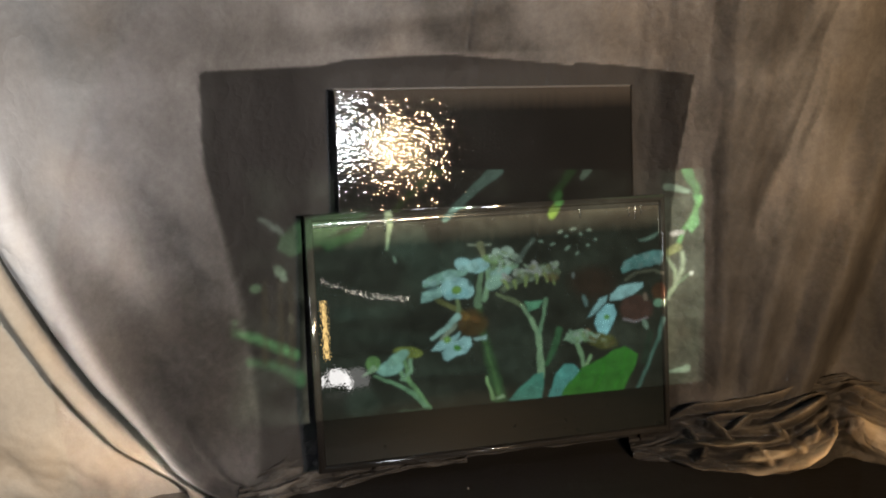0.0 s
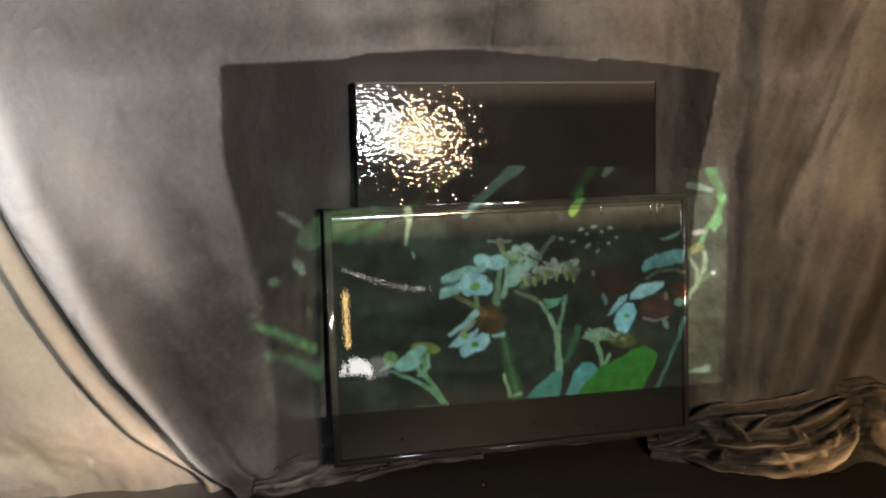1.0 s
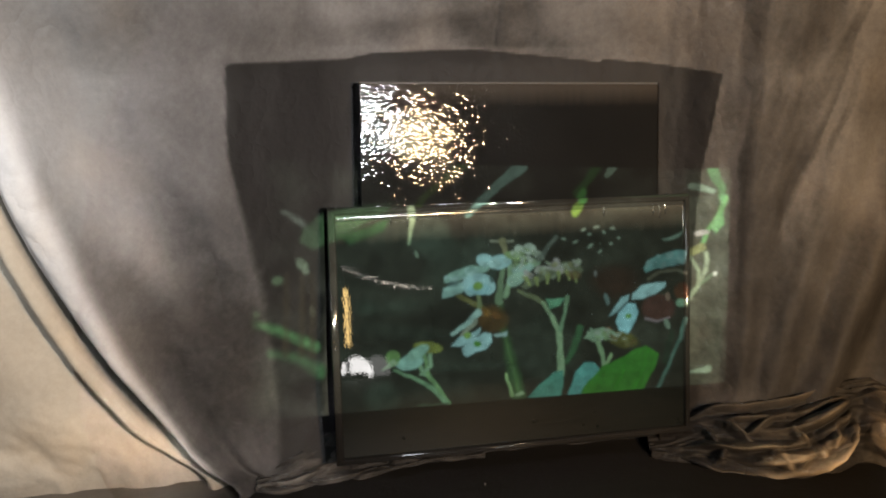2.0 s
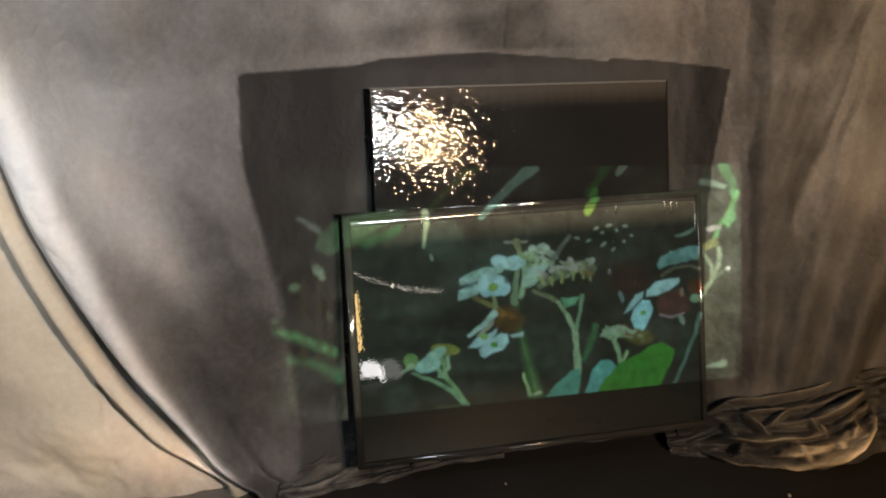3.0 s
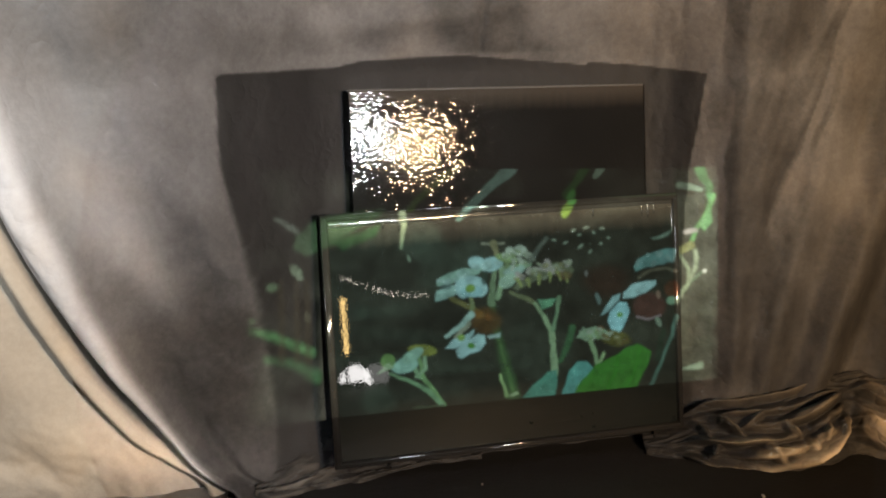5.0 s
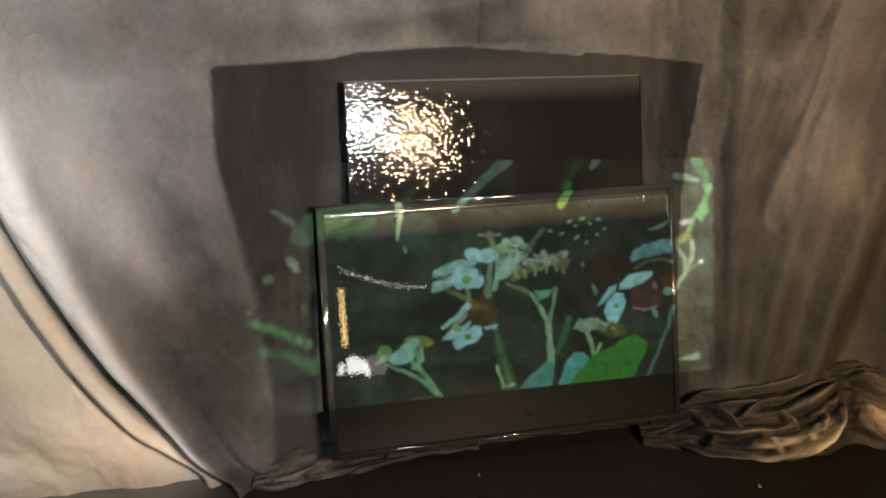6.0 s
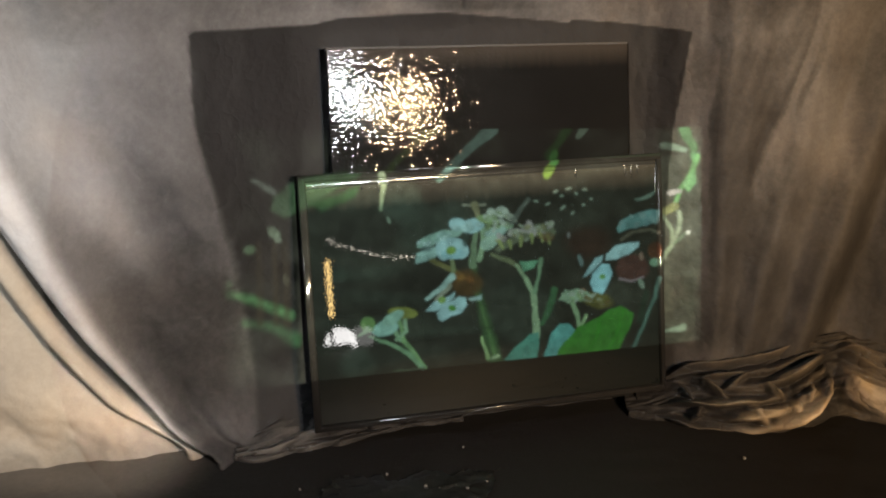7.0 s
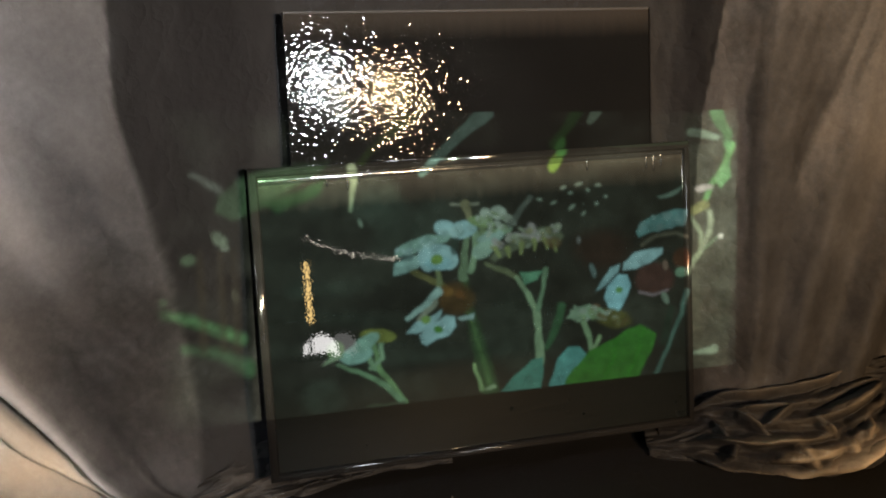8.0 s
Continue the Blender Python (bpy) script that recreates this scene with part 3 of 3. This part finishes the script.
    stem([(727, 628), (728, 656), (712, 672)], 8, 6, (.26, .40, .26))
    stem([(704, 650), (718, 674)], 7, 5, (.22, .36, .22))
    oval(722, 624, 26, 11, 4, (.22, .24, .06))
    oval(690, 652, 24, 13, -18, (.32, .54, .48))
    oval(705, 634, 22, 10, -35, (.30, .50, .42))
    oval(660, 645, 13, 13, 0, (.16, .28, .10))
    shape([(640, 668), (662, 646), (672, 656)], (.30, .42, .26))
    stem([(705, 729), (760, 723)], 3, 4, (.06, .08, .05))
    # butterfly resting in the dark: white flecks, brown wing
    for cx, cy, a, t in ((993, 410, 7, -30), (1014, 406, 7, -10), (1003, 418, 5, -15), (1028, 414, 4, 0), (1043, 408, 6, 10), (1022, 434, 1, 0),
                         (978, 433, 7, -20), (1004, 439, 8, -35), (1022, 448, 6, -40), (956, 427, 5, 0), (1040, 434, 4, -20), (1054, 424, 4, 0)):
        oval(cx, cy, a * .75, 2.4 if a > 2 else 1, t, (.30, .37, .30), .75)
    oval(1048, 500, 40, 28, 0, (.035, .015, .010), .8, 18)
    oval(1034, 532, 4, 10, -10, (.14, .20, .20))
    oval(1015, 488, 3, 5, 0, (.20, .20, .20), .8)
    # flowers beside the stile
    shape([(1098, 476), (1110, 460), (1136, 448), (1172, 442), (1172, 462), (1150, 470), (1126, 476), (1102, 484)], (.13, .27, .27))
    shape([(1128, 424), (1150, 416), (1168, 408), (1158, 422), (1134, 428)], (.16, .22, .18))
    stem([(1108, 496), (1130, 482), (1160, 478), (1172, 484)], 6, 5, (.12, .11, .08))
    shape([(1078, 534), (1082, 520), (1098, 506), (1120, 502), (1138, 498), (1138, 508), (1120, 522), (1100, 530)], petal)
    shape([(1038, 562), (1050, 544), (1062, 528), (1076, 522), (1070, 538), (1052, 556)], (.28, .46, .50))
    shape([(1052, 574), (1056, 556), (1072, 540), (1086, 540), (1092, 556), (1086, 572), (1072, 594), (1058, 588)], (.32, .60, .68))
    oval(1074, 562, 6, 4, -30, (.16, .36, .12))
    oval(1126, 546, 29, 24, 0, (.085, .036, .030), .95, 6)
    stem([(1106, 564), (1126, 570), (1146, 562)], 5, 4, (.24, .18, .20))
    oval(1142, 526, 4, 7, 0, (.28, .18, .14))
    oval(1166, 516, 12, 14, 0, (.11, .04, .02), .8, 5)
    oval(1142, 574, 5, 9, -20, (.22, .28, .22))
    stem([(1128, 686), (1145, 650), (1165, 600), (1172, 566)], 5, 7, (.10, .18, .15), .9, 3)
    stem([(1140, 640), (1150, 590)], 12, 10, (.02, .04, .025), .7, 4)
    oval(1165, 536, 9, 8, 0, (.20, .32, .22))
    # small pale umbel before the leaf
    shape([(996, 602), (1010, 588), (1030, 582), (1046, 590), (1042, 602), (1020, 606)], (.28, .40, .28))
    stem([(1020, 600), (1028, 625), (1034, 650)], 9, 7, (.26, .38, .22))
    oval(1066, 604, 26, 14, 10, (.12, .11, .03), .9, 5)
    oval(1040, 590, 8, 9, 0, (.20, .11, .06), .8, 3)
    stem([(1036, 650), (1046, 630)], 6, 5, (.26, .38, .20))
    florets(1030, 596, 30, 10, 4, 26, 5.5, ((.30, .42, .30), (.20, .28, .15), (.34, .40, .33)))
    florets(1066, 606, 22, 10, 8, 16, 5, ((.20, .19, .08), (.14, .10, .04), (.26, .27, .18)))
    florets(1136, 462, 36, 12, -14, 24, 6.5, ((.14, .27, .28), (.10, .20, .20), (.20, .32, .32)))
    # broad leaves at the foot
    shape([(900, 710), (918, 690), (945, 664), (960, 660), (962, 690), (958, 712)], teal)
    shape([(970, 706), (985, 660), (998, 644), (1014, 644), (1026, 656), (1016, 676), (1000, 706)], (.12, .36, .34))
    shape([(992, 702), (1006, 676), (1030, 652), (1070, 630), (1104, 612), (1128, 626), (1126, 644), (1116, 664), (1104, 692)], (.050, .215, .030))
    shape([(1040, 694), (1060, 650), (1108, 616), (1126, 632), (1116, 664), (1104, 690)], (.040, .165, .022), .6, 8)
    stem([(1052, 694), (1066, 660), (1070, 634)], 3, 3, (.035, .25, .018), .8)
    stem([(1086, 690), (1104, 650), (1110, 618)], 3, 2, (.04, .28, .02), .6)
    # plant that falls on the bare cloth beside the frame
    cloth = .26
    for pts, a, b, c in (([(1186, 528), (1200, 506), (1202, 480), (1184, 446)], 9, 6, (.42, .56, .34)), ([(1202, 500), (1214, 476), (1212, 446)], 7, 7, (.44, .56, .36)),
                         ([(1204, 440), (1214, 405), (1232, 376), (1238, 350)], 7, 9, (.18, .52, .16)), ([(1218, 300), (1232, 330), (1234, 350)], 16, 8, (.14, .44, .16)),
                         ([(1190, 328), (1206, 333), (1220, 338)], 14, 8, (.52, .80, .56))):
        stem(pts, a, b, tuple(v * cloth for v in c), .95, 3)
    for pts, a, b, c in (([(1176, 536), (1190, 526)], 10, 8, (.5, .6, .4)),
                         ([(1206, 500), (1222, 486)], 4, 3, (.22, .40, .22)), ([(1190, 444), (1206, 436)], 14, 14, (.36, .40, .14)),
                         ([(1198, 412), (1212, 410)], 10, 9, (.60, .58, .52)), ([(1190, 658), (1218, 650)], 3, 13, (.34, .52, .36))):
        stem(pts, a, b, tuple(v * cloth for v in c), .95, 3)
    shape([(1216, 396), (1236, 370), (1238, 398), (1226, 414)], (.045, .12, .045))
    oval(1226, 484, 3, 4, 0, (.24, .26, .22))
    shape([(1178, 300), (1242, 300), (1246, 500), (1236, 690), (1186, 690), (1184, 440)], (.020, .030, .018), .35, 6)
    # grain of the picture, and a soft focus
    grain = np.kron(np.random.RandomState(5).rand(x.shape[0] // 3 + 1, x.shape[1] // 3 + 1), np.ones((3, 3)))[:x.shape[0], :x.shape[1]]
    mott = fbm(x[::2, ::2] * .05, y[::2, ::2] * .05, 1.0, 13.0, 3)
    mott = np.kron(mott, np.ones((2, 2)))[:x.shape[0], :x.shape[1]]
    img *= (.91 + .14 * grain + .36 * mott).clip(.3, 1.6)[..., None]
    for ax in (0, 1):
        img[:] = (img * 2 + np.roll(img, 1, ax) + np.roll(img, -1, ax)) / 4
    # the picture's own borders, and its light dimmed left of and above the frame
    x, y = flat_x, flat_y
    cut = np.clip((731 - (x - 705) * .105 - y) / 2 + .5, 0, 1) * np.clip((y - 298) / 2 + .5, 0, 1)
    fade = smooth(395, 470, x) * (.62 + .38 * smooth(528, 552, x)) * (1 - smooth(1243, 1249, x))
    above = smooth(-3, 3, y - 383 + (x - 540) * .056) * .45 + .55
    img *= (cut * fade * above)[..., None]
    stem([(1190, 716), (1208, 711)], 6, 6, (.20, .19, .17))
    return us, vs, np.clip(img, 0, 1)


def projector():
    top = empty("slide_projector", look(PROJ, AIM))
    us, vs, img = picture()
    u, y, v = (front_pose.to_3x3().col[k].copy() for k in range(3))
    v = -v
    o = np.array(Vector(FRONT_AT) + y * .006) - np.array(PROJ)
    pts = o + us[..., None] * np.array(u) + vs[..., None] * np.array(v)
    inv = np.array(top.matrix_world.to_3x3().inverted())
    loc = pts @ inv.T
    loc = loc * (.10 / -loc[..., 2:3])
    idx = np.arange(us.size).reshape(us.shape)
    quads = np.stack([idx[:-1, :-1], idx[1:, :-1], idx[1:, 1:], idx[:-1, 1:]], -1).reshape(-1, 4)
    m, nodes, links, bsdf = material("slide_film")
    at = nodes.new("ShaderNodeAttribute")
    at.attribute_name = "film"
    tr = nodes.new("ShaderNodeBsdfTransparent")
    links.new(at.outputs["Color"], tr.inputs["Color"])
    links.new(tr.outputs[0], nodes["Material Output"].inputs["Surface"])
    nodes.remove(bsdf)
    film = mesh_ob("slide", loc.reshape(-1, 3), quads, m, top, False)
    ca = film.data.color_attributes.new("film", "FLOAT_COLOR", "POINT")
    rgba = np.concatenate([img, np.ones(img.shape[:2] + (1,))], -1).reshape(-1)
    ca.data.foreach_set("color", rgba.astype(np.float32))
    # opaque mask round the slide, and a case behind it
    bound = np.concatenate([loc[0, :], loc[1:, -1], loc[-1, -2::-1], loc[-2:0:-1, 0]])
    n = len(bound)
    outer = bound.copy()
    mid = bound[:, :2].mean(0)
    far = (bound[:, :2] - mid)
    ang = np.arctan2(far[:, 1], far[:, 0])
    outer[:, 0], outer[:, 1] = mid[0] + .14 * np.cos(ang), mid[1] + .14 * np.sin(ang)
    mesh_ob("slide_mask", np.concatenate([bound, outer]), [(i, (i + 1) % n, n + (i + 1) % n, n + i) for i in range(n)], M_BLACK, top, False)
    bm = bmesh.new()
    box(bm, -.12, .12, -.07, .07, .02, .26, .008)
    part("case", bm, M_BLACK, top)
    return tagged(top, "black slide projector throwing a flower picture", "projector")


projector()


def projector_stand():
    top = empty("projector_stand", pose(0.46, -0.46, 0))
    bm = bmesh.new()
    box(bm, -.14, .14, -.16, .16, 1.085, 1.10, .003)
    part("tray", bm, M_BLACK, top)
    bm = bmesh.new()
    bmesh.ops.create_cone(bm, segments=16, radius1=.018, radius2=.018, depth=1.06, cap_ends=True, matrix=Matrix.Translation((0, 0, .555)))
    part("pole", bm, M_BLACK, top, smooth_it=False)
    bm = bmesh.new()
    bmesh.ops.create_cone(bm, segments=24, radius1=.16, radius2=.14, depth=.025, cap_ends=True, matrix=Matrix.Translation((0, 0, .0125)))
    part("base", bm, M_BLACK, top)
    return tagged(top, "black metal projector stand with a round base", "stand")


projector_stand()


# ---------- cloth bunched on the floor ----------
def ridged(x, z, scale, seed):
    return 1 - np.abs(fbm(x, z, scale, seed, 2)) * 2.2


def bunch(name, path, back, height, seed, mat, label, amp, spray, turns=4.2, cols=210, rows=110, wave=None, flat=False):
    """Cloth gathered in a heap: from a line on the hanging cloth down and forward to its edge on the floor."""
    px, py = np.array([p[0] for p in path]), np.array([p[1] for p in path])
    u, s = np.meshgrid(np.linspace(px[0], px[-1], cols), np.linspace(0, 1, rows), indexing="xy")
    fy = np.interp(u, px, py)
    fy = (fy + np.interp(u - .02, px, py) + np.interp(u + .02, px, py)) / 3
    hz = np.interp(u, [p[0] for p in height], [p[1] for p in height])
    by = base_y(u, hz) - back
    ang = s * math.pi / 2
    y = by - (by - fy) * (s if flat else np.sin(ang) ** 1.1)
    z = hz * ((1 - s) ** 1.5 if flat else np.cos(ang))
    warp = fbm(u, s * .3, 5.0, seed + 2.0, 2) * .35
    big, mid = fbm(u * 2.2, s * .5, 2.2, seed + 3.0, 2), fbm(u * 2.0, s * .8, 4.5, seed + 6.0, 2)
    p1 = turns * s + 1.5 * big + .5 * mid + .8 * (u - path[0][0])
    p2 = .7 * turns * s - 5.0 * (u - path[0][0]) + 1.6 * mid
    w = .62 * np.abs(np.sin(math.pi * p1)) ** .75 * (.75 + .9 * mid) + .34 * np.abs(np.sin(math.pi * p2)) ** .7 * (.7 + 1.2 * big)
    w = w + .10 * ridged(u * .9 + .2 * s, s * .6 - .25 * u, 15.0, seed + 8.0) - .06
    if wave:
        w = wave(u, s)
    taper = smooth(0, .18, s) * (1 - .55 * smooth(.85, 1, s))
    push = amp * (w - .25) * taper
    y = y - push * (.35 + .65 * np.sin(ang))
    z = np.maximum(z + push * .75 * np.cos(ang * .8), .006 + .01 * smooth(1, .9, s))
    x = u + amp * .5 * warp * taper
    ob = sheet(name, x, z, y, np.ones(u.shape, bool), spray(u, s, w), mat, label)
    sol = ob.modifiers.new("thickness", "SOLIDIFY")
    sol.thickness, sol.offset = .003, 1
    return ob


def swags(u, s):
    """Folds slung from the heap's tip by the panel to a pinch, and looser folds beyond it."""
    k = np.clip((u - .49) / .385, 0, 1)
    bow = (4 * k * (1 - k)) ** .7
    wob = .05 * fbm(u * 2, s * .4, 4.0, 51.0, 2)
    gone = smooth(.93, .86, u)
    w = np.zeros(u.shape)
    for end0, end1, sag, width, high, lo, hi in ((.30, .18, -.10, .040, .55, .50, .95), (.46, .34, -.06, .035, .50, .55, .86), (.62, .40, .00, .045, .70, .62, .90),
                                                 (.70, .48, .09, .035, .85, .50, .90), (.78, .56, .16, .050, .65, .60, .88), (.86, .62, .24, .045, .95, .48, .90), (.90, .72, .17, .030, .6, .74, .90)):
        c = end0 + (end1 - end0) * k + sag * bow + wob
        dist = (s - c) / (width * (1.2 + .8 * fbm(u * 3, s * 0, 2.0, 57.0 + sag, 2)))
        fold = np.where(dist < 0, np.exp(-(dist * .75) ** 2), np.exp(-(dist * 1.7) ** 2))
        high = high * (.75 + 1.3 * fbm(u * 2.5, s * .6, 3.0, 71.0 + 9 * sag + width * 50, 2)).clip(.15, 1.5)
        w = np.maximum(w, high * fold * smooth(lo, lo + .06, u) * (.35 + .65 * gone if sag < 0 else gone))
    for u0, s0, lean, width, high in ((.815, .66, -.10, .015, .75), (.775, .76, .07, .018, .7), (.85, .70, -.18, .013, .7), (.70, .80, .14, .020, .8), (.60, .50, .25, .014, .7),
                                      (.66, .42, -.22, .012, .6), (.735, .55, .16, .012, .7), (.555, .62, .12, .010, .7), (.57, .82, -.10, .012, .8)):
        w = np.maximum(w, high * ridge(u - u0 - lean * (s - s0), width) * ridge(s - s0, .13))
    w = w - .9 * ridge(u - .885 - .05 * (s - .45), .020) * ridge(s - .46, .17) - .4 * ridge(u - .838, .012) * ridge(s - .60, .10) - .3 * ridge(u - .775, .010) * ridge(s - .62, .09)
    far = smooth(.885, .93, u)
    for u0, s0, slope, width, high in ((.95, .34, .9, .10, .55), (.95, .72, .8, .13, .9), (1.00, .52, 1.6, .05, .5), (1.08, .40, .6, .08, .6)):
        w = np.maximum(w, far * high * ridge(s - s0 - slope * (u - u0) - wob, width))
    return w + .16 * ridged(u * .9 + .2 * s, s * .7 - .25 * u, 9.0, 11.0) - .08 + .10 * fbm(u * 3, s * 1.2, 5.0, 61.0, 2)


# over the real spray, crease shade and lit ridges are painted by fold height
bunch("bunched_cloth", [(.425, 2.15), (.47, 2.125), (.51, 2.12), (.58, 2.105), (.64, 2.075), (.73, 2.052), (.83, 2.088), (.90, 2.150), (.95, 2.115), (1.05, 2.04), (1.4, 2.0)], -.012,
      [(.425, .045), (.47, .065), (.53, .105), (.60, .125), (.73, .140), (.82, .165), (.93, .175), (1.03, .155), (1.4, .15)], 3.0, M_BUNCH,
      "tan cloth bunched in wrinkles on the floor, dark with spray and painted crease shade", .060,
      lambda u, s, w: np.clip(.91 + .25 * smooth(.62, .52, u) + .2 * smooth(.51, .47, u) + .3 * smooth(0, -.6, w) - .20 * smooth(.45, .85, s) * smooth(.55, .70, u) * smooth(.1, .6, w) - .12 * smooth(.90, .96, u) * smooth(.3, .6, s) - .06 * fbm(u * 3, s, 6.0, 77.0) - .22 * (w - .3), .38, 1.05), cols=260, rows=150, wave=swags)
# creases carry painted shade; darker too along the top and right end
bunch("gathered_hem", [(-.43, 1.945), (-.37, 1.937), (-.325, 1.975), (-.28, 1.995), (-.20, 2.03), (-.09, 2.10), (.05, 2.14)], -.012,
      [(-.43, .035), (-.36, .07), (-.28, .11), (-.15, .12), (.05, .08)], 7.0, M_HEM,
      "dark grey hem of cloth gathered on the floor, crease shade painted in", .034,
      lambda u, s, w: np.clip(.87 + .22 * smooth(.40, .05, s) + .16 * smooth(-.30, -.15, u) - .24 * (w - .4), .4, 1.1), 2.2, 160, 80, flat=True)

# ---------- floor sheet ----------
fx, fy = np.meshgrid(np.linspace(-2.4, 2.4, 240), np.linspace(.7, 2.9, 140), indexing="xy")
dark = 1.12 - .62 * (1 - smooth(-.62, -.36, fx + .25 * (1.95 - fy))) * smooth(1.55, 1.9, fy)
fz = .003 + np.abs(fbm(fx, fy * 2, 4.0, 11.0)) * .004
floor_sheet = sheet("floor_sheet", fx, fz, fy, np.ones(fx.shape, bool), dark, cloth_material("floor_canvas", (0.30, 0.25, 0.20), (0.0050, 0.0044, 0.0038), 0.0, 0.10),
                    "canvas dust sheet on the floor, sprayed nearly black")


def flakes():
    rng = random.Random(4)
    bm = bmesh.new()
    for _ in range(26):
        x, y, r = rng.uniform(-.5, 1.1), rng.uniform(1.2, 2.0), rng.uniform(.0012, .0045)
        if rng.random() < .3:
            x, y = rng.gauss(.02, .08), rng.gauss(1.83, .03)
        a = rng.uniform(0, 6.28)
        vs = [bm.verts.new((x + math.cos(a + k * 1.57) * r * rng.uniform(.5, 1.3), y + math.sin(a + k * 1.57) * r * rng.uniform(.5, 1.3), .010 + rng.uniform(0, .002))) for k in range(4)]
        top = bm.faces.new(vs)
        ext = bmesh.ops.extrude_face_region(bm, geom=[top])
        for v in ext["geom"]:
            if isinstance(v, bmesh.types.BMVert):
                v.co.z -= .004
    ob = part("paint_flakes", bm, M_FLAKE, None)
    return tagged(ob, "grey flakes of dried paint scattered on the black floor", "flakes", kind="stuff")


flakes()


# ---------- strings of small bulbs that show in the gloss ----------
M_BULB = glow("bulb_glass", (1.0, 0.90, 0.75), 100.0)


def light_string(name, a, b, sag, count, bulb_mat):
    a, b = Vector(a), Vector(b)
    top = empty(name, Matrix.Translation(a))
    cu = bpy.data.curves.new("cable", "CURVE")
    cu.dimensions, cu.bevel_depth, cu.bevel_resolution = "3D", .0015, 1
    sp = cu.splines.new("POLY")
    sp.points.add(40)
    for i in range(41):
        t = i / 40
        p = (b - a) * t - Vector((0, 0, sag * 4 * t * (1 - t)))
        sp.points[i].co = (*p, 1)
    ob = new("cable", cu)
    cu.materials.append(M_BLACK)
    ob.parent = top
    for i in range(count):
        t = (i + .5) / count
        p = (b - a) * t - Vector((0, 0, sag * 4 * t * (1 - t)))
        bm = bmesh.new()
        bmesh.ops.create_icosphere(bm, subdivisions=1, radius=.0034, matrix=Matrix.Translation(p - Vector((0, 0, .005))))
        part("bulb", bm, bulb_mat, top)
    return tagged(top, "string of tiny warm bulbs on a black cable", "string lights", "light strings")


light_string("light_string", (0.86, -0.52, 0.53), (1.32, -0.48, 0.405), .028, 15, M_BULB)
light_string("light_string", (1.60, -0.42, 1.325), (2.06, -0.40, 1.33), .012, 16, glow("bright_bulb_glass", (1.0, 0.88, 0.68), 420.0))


def lamp_stand(x, y, h):
    top = empty("lamp_stand", pose(x, y, 0))
    bm = bmesh.new()
    bmesh.ops.create_cone(bm, segments=12, radius1=.008, radius2=.008, depth=h, cap_ends=True, matrix=Matrix.Translation((0, 0, h / 2)))
    part("pole", bm, M_BLACK, top)
    bm = bmesh.new()
    bmesh.ops.create_cone(bm, segments=20, radius1=.10, radius2=.09, depth=.02, cap_ends=True, matrix=Matrix.Translation((0, 0, .010)))
    part("base", bm, M_BLACK, top)
    return tagged(top, "thin black lamp stand with a round base", "stand", "lamp stands")


lamp_stand(0.86, -0.52, 0.535)
lamp_stand(1.32, -0.48, 0.41)
lamp_stand(1.60, -0.42, 1.33)
lamp_stand(2.06, -0.40, 1.335)


# ---------- scrap of plastic sheet on the floor ----------
def plastic_scrap():
    u, v = np.meshgrid(np.linspace(0, 1, 70), np.linspace(0, 1, 40), indexing="xy")
    x, y = -.27 + .36 * u + .04 * v, 1.70 + .17 * v + .035 * u + .03 * fbm(u * 2, v * .2, 3.0, 61.0)
    z = .008 + .006 * np.abs(fbm(u * 3, v * 2, 2.2, 63.0)) + .004 * np.abs(fbm(u * 5, v * 3, 3.5, 65.0))
    idx = np.arange(u.size).reshape(u.shape)
    quads = np.stack([idx[:-1, :-1], idx[:-1, 1:], idx[1:, 1:], idx[1:, :-1]], -1).reshape(-1, 4)
    edge = np.minimum.reduce([u, 1 - u, v * .6, (1 - v) * .6])[:-1, :-1].reshape(-1)
    keep = edge > .03 + .06 * fbm(u[:-1, :-1] * 3, v[:-1, :-1] * 2, 2.0, 67.0).reshape(-1)
    ob = mesh_ob("plastic_scrap", np.stack([x, y, z], -1).reshape(-1, 3), quads[keep], plain("dusty_plastic", (0.0065, 0.0063, 0.006), 0.18, 30.0, 0.002, 0.5, 0.5))
    return tagged(ob, "torn scrap of dusty dark plastic sheet on the floor", "plastic sheet")


plastic_scrap()
